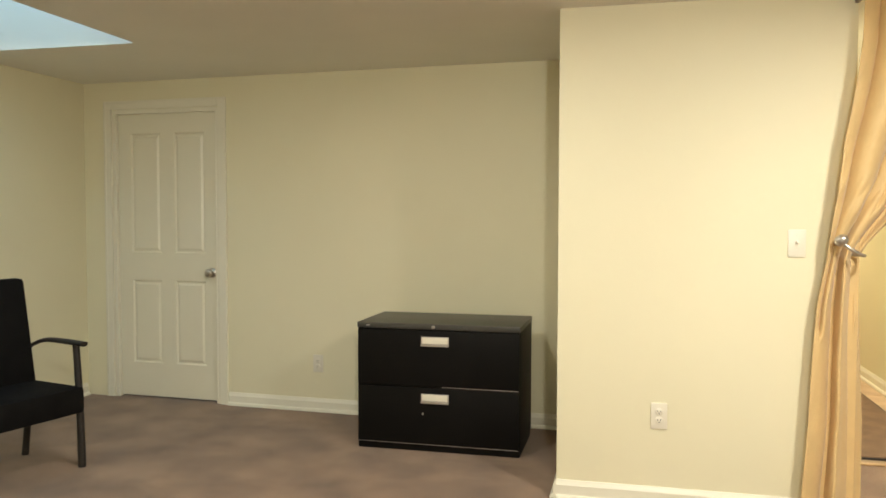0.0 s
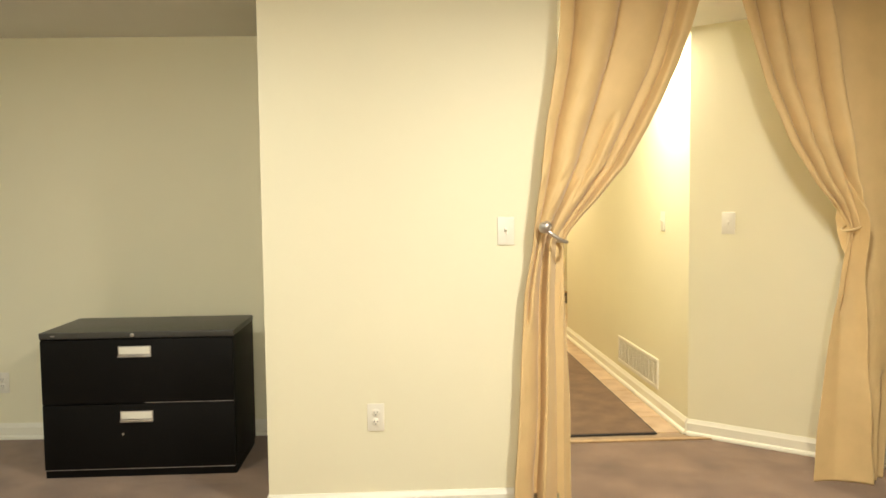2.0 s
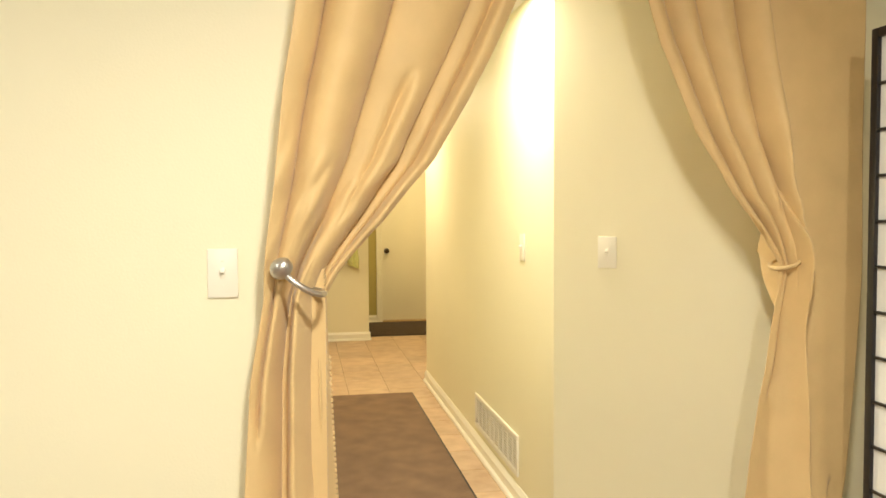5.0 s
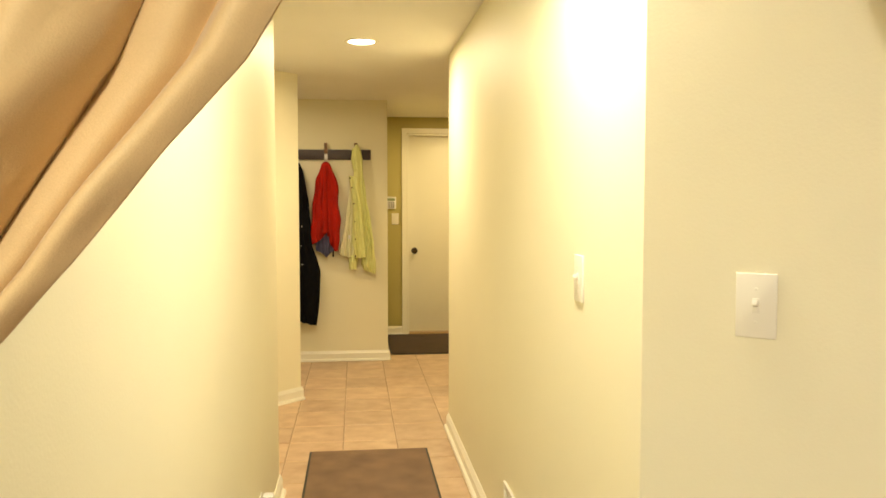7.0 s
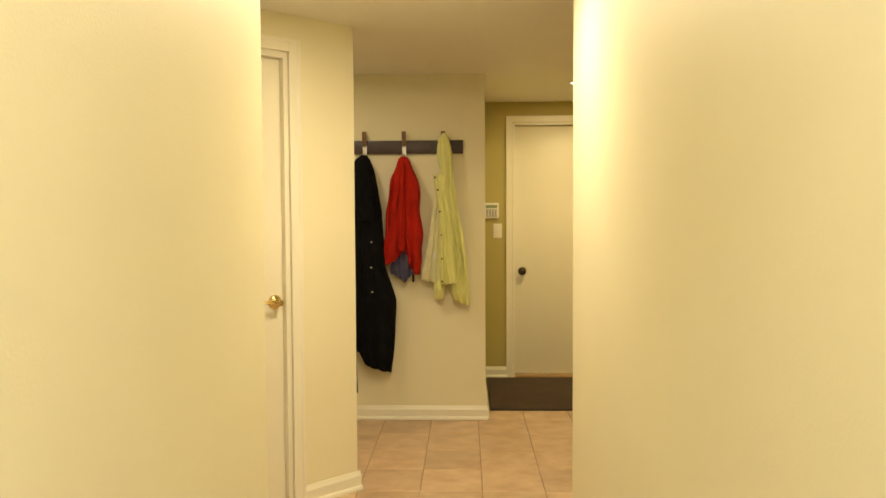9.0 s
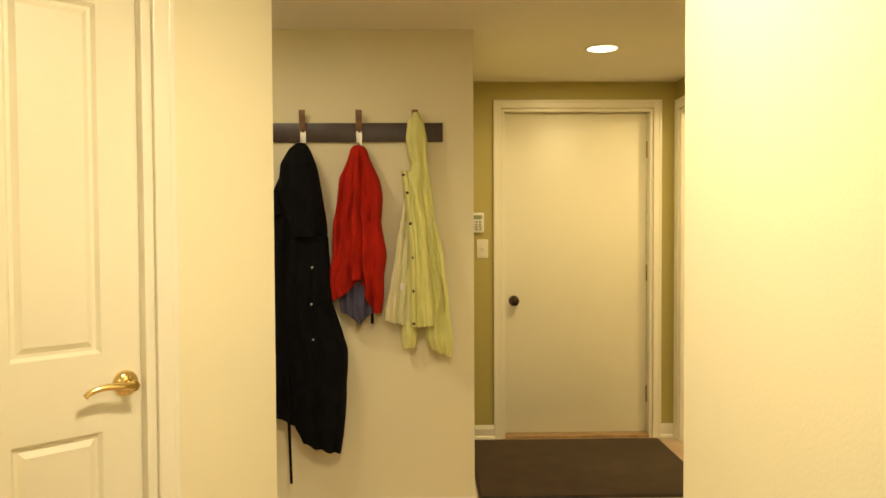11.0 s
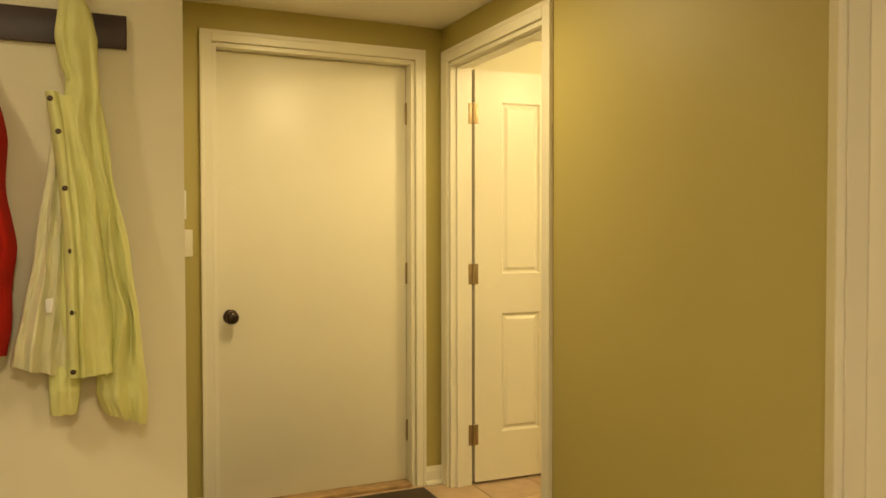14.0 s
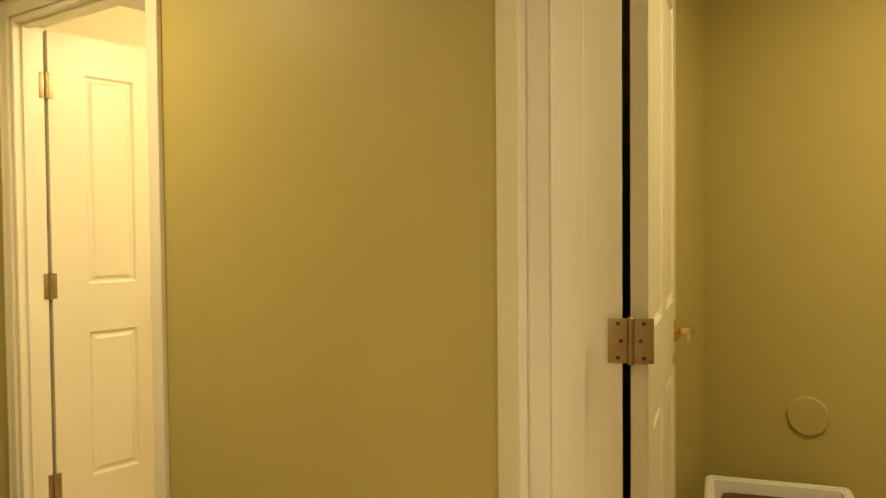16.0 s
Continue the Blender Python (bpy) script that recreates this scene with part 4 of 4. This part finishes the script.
part("fold", garment([(1.66, 0.085, 0.112, 0.10), (1.5, 0.075, 0.118, 0.128), (1.3, 0.07, 0.12, 0.135), (1.15, 0.065, 0.122, 0.13), (1.11, 0.07, 0.12, 0.13)], 6.0, 1, None, 0.014, -0.02, 40, 40), RED_CLOTH, red)
part("lining", garment([(1.15, 0.02, 0.17, 0.06), (1.0, 0.01, 0.165, 0.07), (0.93, 0.02, 0.16, 0.065), (0.90, 0.05, 0.14, 0.05)], 9.0, 4, lambda s: 0.05 * abs(s - 0.55) * 2, 0.016, -0.012), BLUE_CLOTH, red, "slate blue lining hanging out below")
part("toggle", block(0.150, -0.05, 0.905, 0.162, -0.03, 0.955, 0.003, None), BLACK_CLOTH, red)

lime = thing("lime_jacket", pose(0, CY - 0.018, 0), "lime green snap-front jacket with cream lining on the rack", "jacket", "coats on the rack")
part("body", garment([(1.852, 0.345, 0.372, 0.06), (1.80, 0.330, 0.392, 0.09), (1.73, 0.322, 0.408, 0.10), (1.62, 0.335, 0.412, 0.10), (1.53, 0.325, 0.414, 0.10), (1.29, 0.315, 0.450, 0.10), (1.04, 0.31, 0.47, 0.10), (0.90, 0.32, 0.47, 0.085)], 2.5, 2, lambda s: 0.01 * s, 0.012), LIME_CLOTH, lime)
part("collar", garment([(1.82, 0.322, 0.352, 0.05), (1.73, 0.312, 0.352, 0.07), (1.66, 0.322, 0.358, 0.07), (1.61, 0.340, 0.362, 0.06)], 6.5, 1, None, 0.009, -0.03, 32, 20), LIME_CLOTH, lime)
part("front_panel", garment([(1.582, 0.296, 0.362, 0.085), (1.525, 0.304, 0.374, 0.10), (1.396, 0.320, 0.394, 0.11), (1.244, 0.332, 0.414, 0.115), (1.045, 0.334, 0.436, 0.115), (0.897, 0.334, 0.441, 0.10)], 9.5, 2, lambda s: 0.006 * s, 0.013, -0.02), LIME_CLOTH, lime)
part("front_edge", garment([(1.588, 0.290, 0.322, 0.10), (1.525, 0.299, 0.334, 0.114), (1.396, 0.315, 0.350, 0.122), (1.244, 0.326, 0.362, 0.128), (1.045, 0.329, 0.364, 0.128), (0.900, 0.329, 0.364, 0.115)], 4.5, 1, None, 0.004, -0.02, 40, 40), LIME_CLOTH, lime)
part("lining", garment([(1.50, 0.302, 0.345, 0.05), (1.29, 0.272, 0.345, 0.07), (1.138, 0.249, 0.345, 0.08), (0.955, 0.209, 0.335, 0.08), (0.905, 0.203, 0.335, 0.07)], 7.5, 3, lambda s: 0.02 * (1 - s) - 0.012 * s, 0.015), LINING, lime, "cream lining turned outward")
part("sleeve", garment([(1.60, 0.385, 0.414, 0.07), (1.40, 0.400, 0.437, 0.08), (1.29, 0.410, 0.458, 0.085), (1.04, 0.425, 0.500, 0.09), (0.88, 0.395, 0.521, 0.085), (0.82, 0.392, 0.522, 0.08), (0.765, 0.415, 0.517, 0.06)], 3.5, 2, lambda s: 0.03 * (1 - s) - 0.012 * s, 0.020, -0.012), LIME_CLOTH, lime)
part("cuff", garment([(0.93, 0.288, 0.362, 0.05), (0.86, 0.288, 0.360, 0.065), (0.797, 0.287, 0.354, 0.05)], 8.5, 2, None, 0.010, -0.012, 36, 20), LIME_CLOTH, lime)
snaps(lime, [(0.303, -0.124, 1.569), (0.320, -0.136, 1.49), (0.333, -0.144, 1.355), (0.344, -0.149, 1.206), (0.346, -0.149, 1.059), (0.345, -0.138, 0.915)], BRONZE, 0.007)
part("tag", block(0.285, -0.085, 1.055, 0.315, -0.080, 1.09, 0.001), WHITE_PLASTIC, lime, "small white care tag")

beige = thing("beige_coat", pose(0, CY - 0.018, 0), "beige coat hanging at the end of the coat rack", "coat", "coats on the rack")
part("body", garment([(1.76, -0.44, -0.385, 0.05), (1.68, -0.48, -0.375, 0.08), (1.55, -0.53, -0.35, 0.09), (1.3, -0.56, -0.345, 0.10), (0.9, -0.57, -0.36, 0.10), (0.55, -0.57, -0.40, 0.09)], 1.3, 4, None, 0.014), BEIGE_CLOTH, beige)
part("sleeve", garment([(1.62, -0.42, -0.335, 0.09), (1.4, -0.40, -0.275, 0.125), (1.15, -0.40, -0.275, 0.135), (0.85, -0.415, -0.305, 0.13), (0.64, -0.43, -0.345, 0.11)], 4.3, 2, None, 0.010, -0.03, 40, 50), BEIGE_CLOTH, beige)
snaps(beige, [(-0.40, -0.085, 1.745)], BRONZE, 0.006, "button")


# ---- bin in the olive room ----
bin_thing = thing("laundry_bin", pose(3.0, 4.965, 0, 0, 0, 16), "white plastic bin with brown cloth inside", "bin")
bm = bmesh.new()
W, D, H, T = 0.135, 0.20, 0.43, 0.012
outer = [[bm.verts.new((sx * (W - k), sy * (D - k), z)) for sx, sy in ((-1, -1), (1, -1), (1, 1), (-1, 1))] for k, z in ((0.03, 0.0), (0.0, H - 0.03), (-0.015, H - 0.028), (-0.015, H), (T, H), (T + 0.03, 0.02))]
for a, b in zip(outer, outer[1:]):
    for k in range(4):
        j = (k + 1) % 4
        bm.faces.new((a[k], a[j], b[j], b[k]))
bm.faces.new(outer[0][::-1])
bm.faces.new(outer[-1])
bmesh.ops.bevel(bm, geom=[e for e in bm.edges], offset=0.006, segments=2, affect="EDGES")
part("tub", bm, WHITE_PLASTIC, bin_thing)
part("cloth", block(-W + 0.03, -D + 0.03, 0.1, W - 0.03, D - 0.03, H - 0.03, 0.03), BIN_INSIDE, bin_thing, "brown cloth")


# ---- floor tiles ----
tiles = setting("floor_tile", block(-1.8, 0.865, -0.06, 4.3, 8.9, -0.0035), GROUT, "tan ceramic tile floor with grout joints")
TX, TY, GAP = 0.303, 0.3263, 0.005
bm = bmesh.new()
box(bm, -(TX - GAP) / 2, -(TY - GAP) / 2, -0.006, (TX - GAP) / 2, (TY - GAP) / 2, 0.0)
top_edges = [e for e in bm.edges if all(v.co.z > -0.001 for v in e.verts)]
bmesh.ops.bevel(bm, geom=top_edges, offset=0.0025, segments=1, affect="EDGES")
tile_mesh = bpy.data.meshes.new("tile")
bmesh.ops.recalc_face_normals(bm, faces=bm.faces)
bm.to_mesh(tile_mesh)
bm.free()
tile_mesh.materials.append(TILE)


def tiled(x, y):
    hall = -0.16 < x < 1.05 and y < 3.5
    foyer = -1.2 < x < 2.0 and 3.2 <= y < 7.7
    bath = 2.0 <= x < 3.3 and 6.0 < y < 8.6
    laundry = 1.0 < x < 3.5 and 3.9 < y < 5.5
    return hall or foyer or bath or laundry


for i in range(-6, 14):
    for j in range(-12, 18):
        x, y = 0.268 + (i + 0.5) * TX, 3.935 + (j + 0.5) * TY
        if y - TY / 2 < 0.87 or not tiled(x, y):
            continue
        t = new("tile", tile_mesh)
        t.location = (x, y, 0.0)
        t.rotation_euler = (0, 0, random.choice((0, math.pi)))
        t.parent = tiles
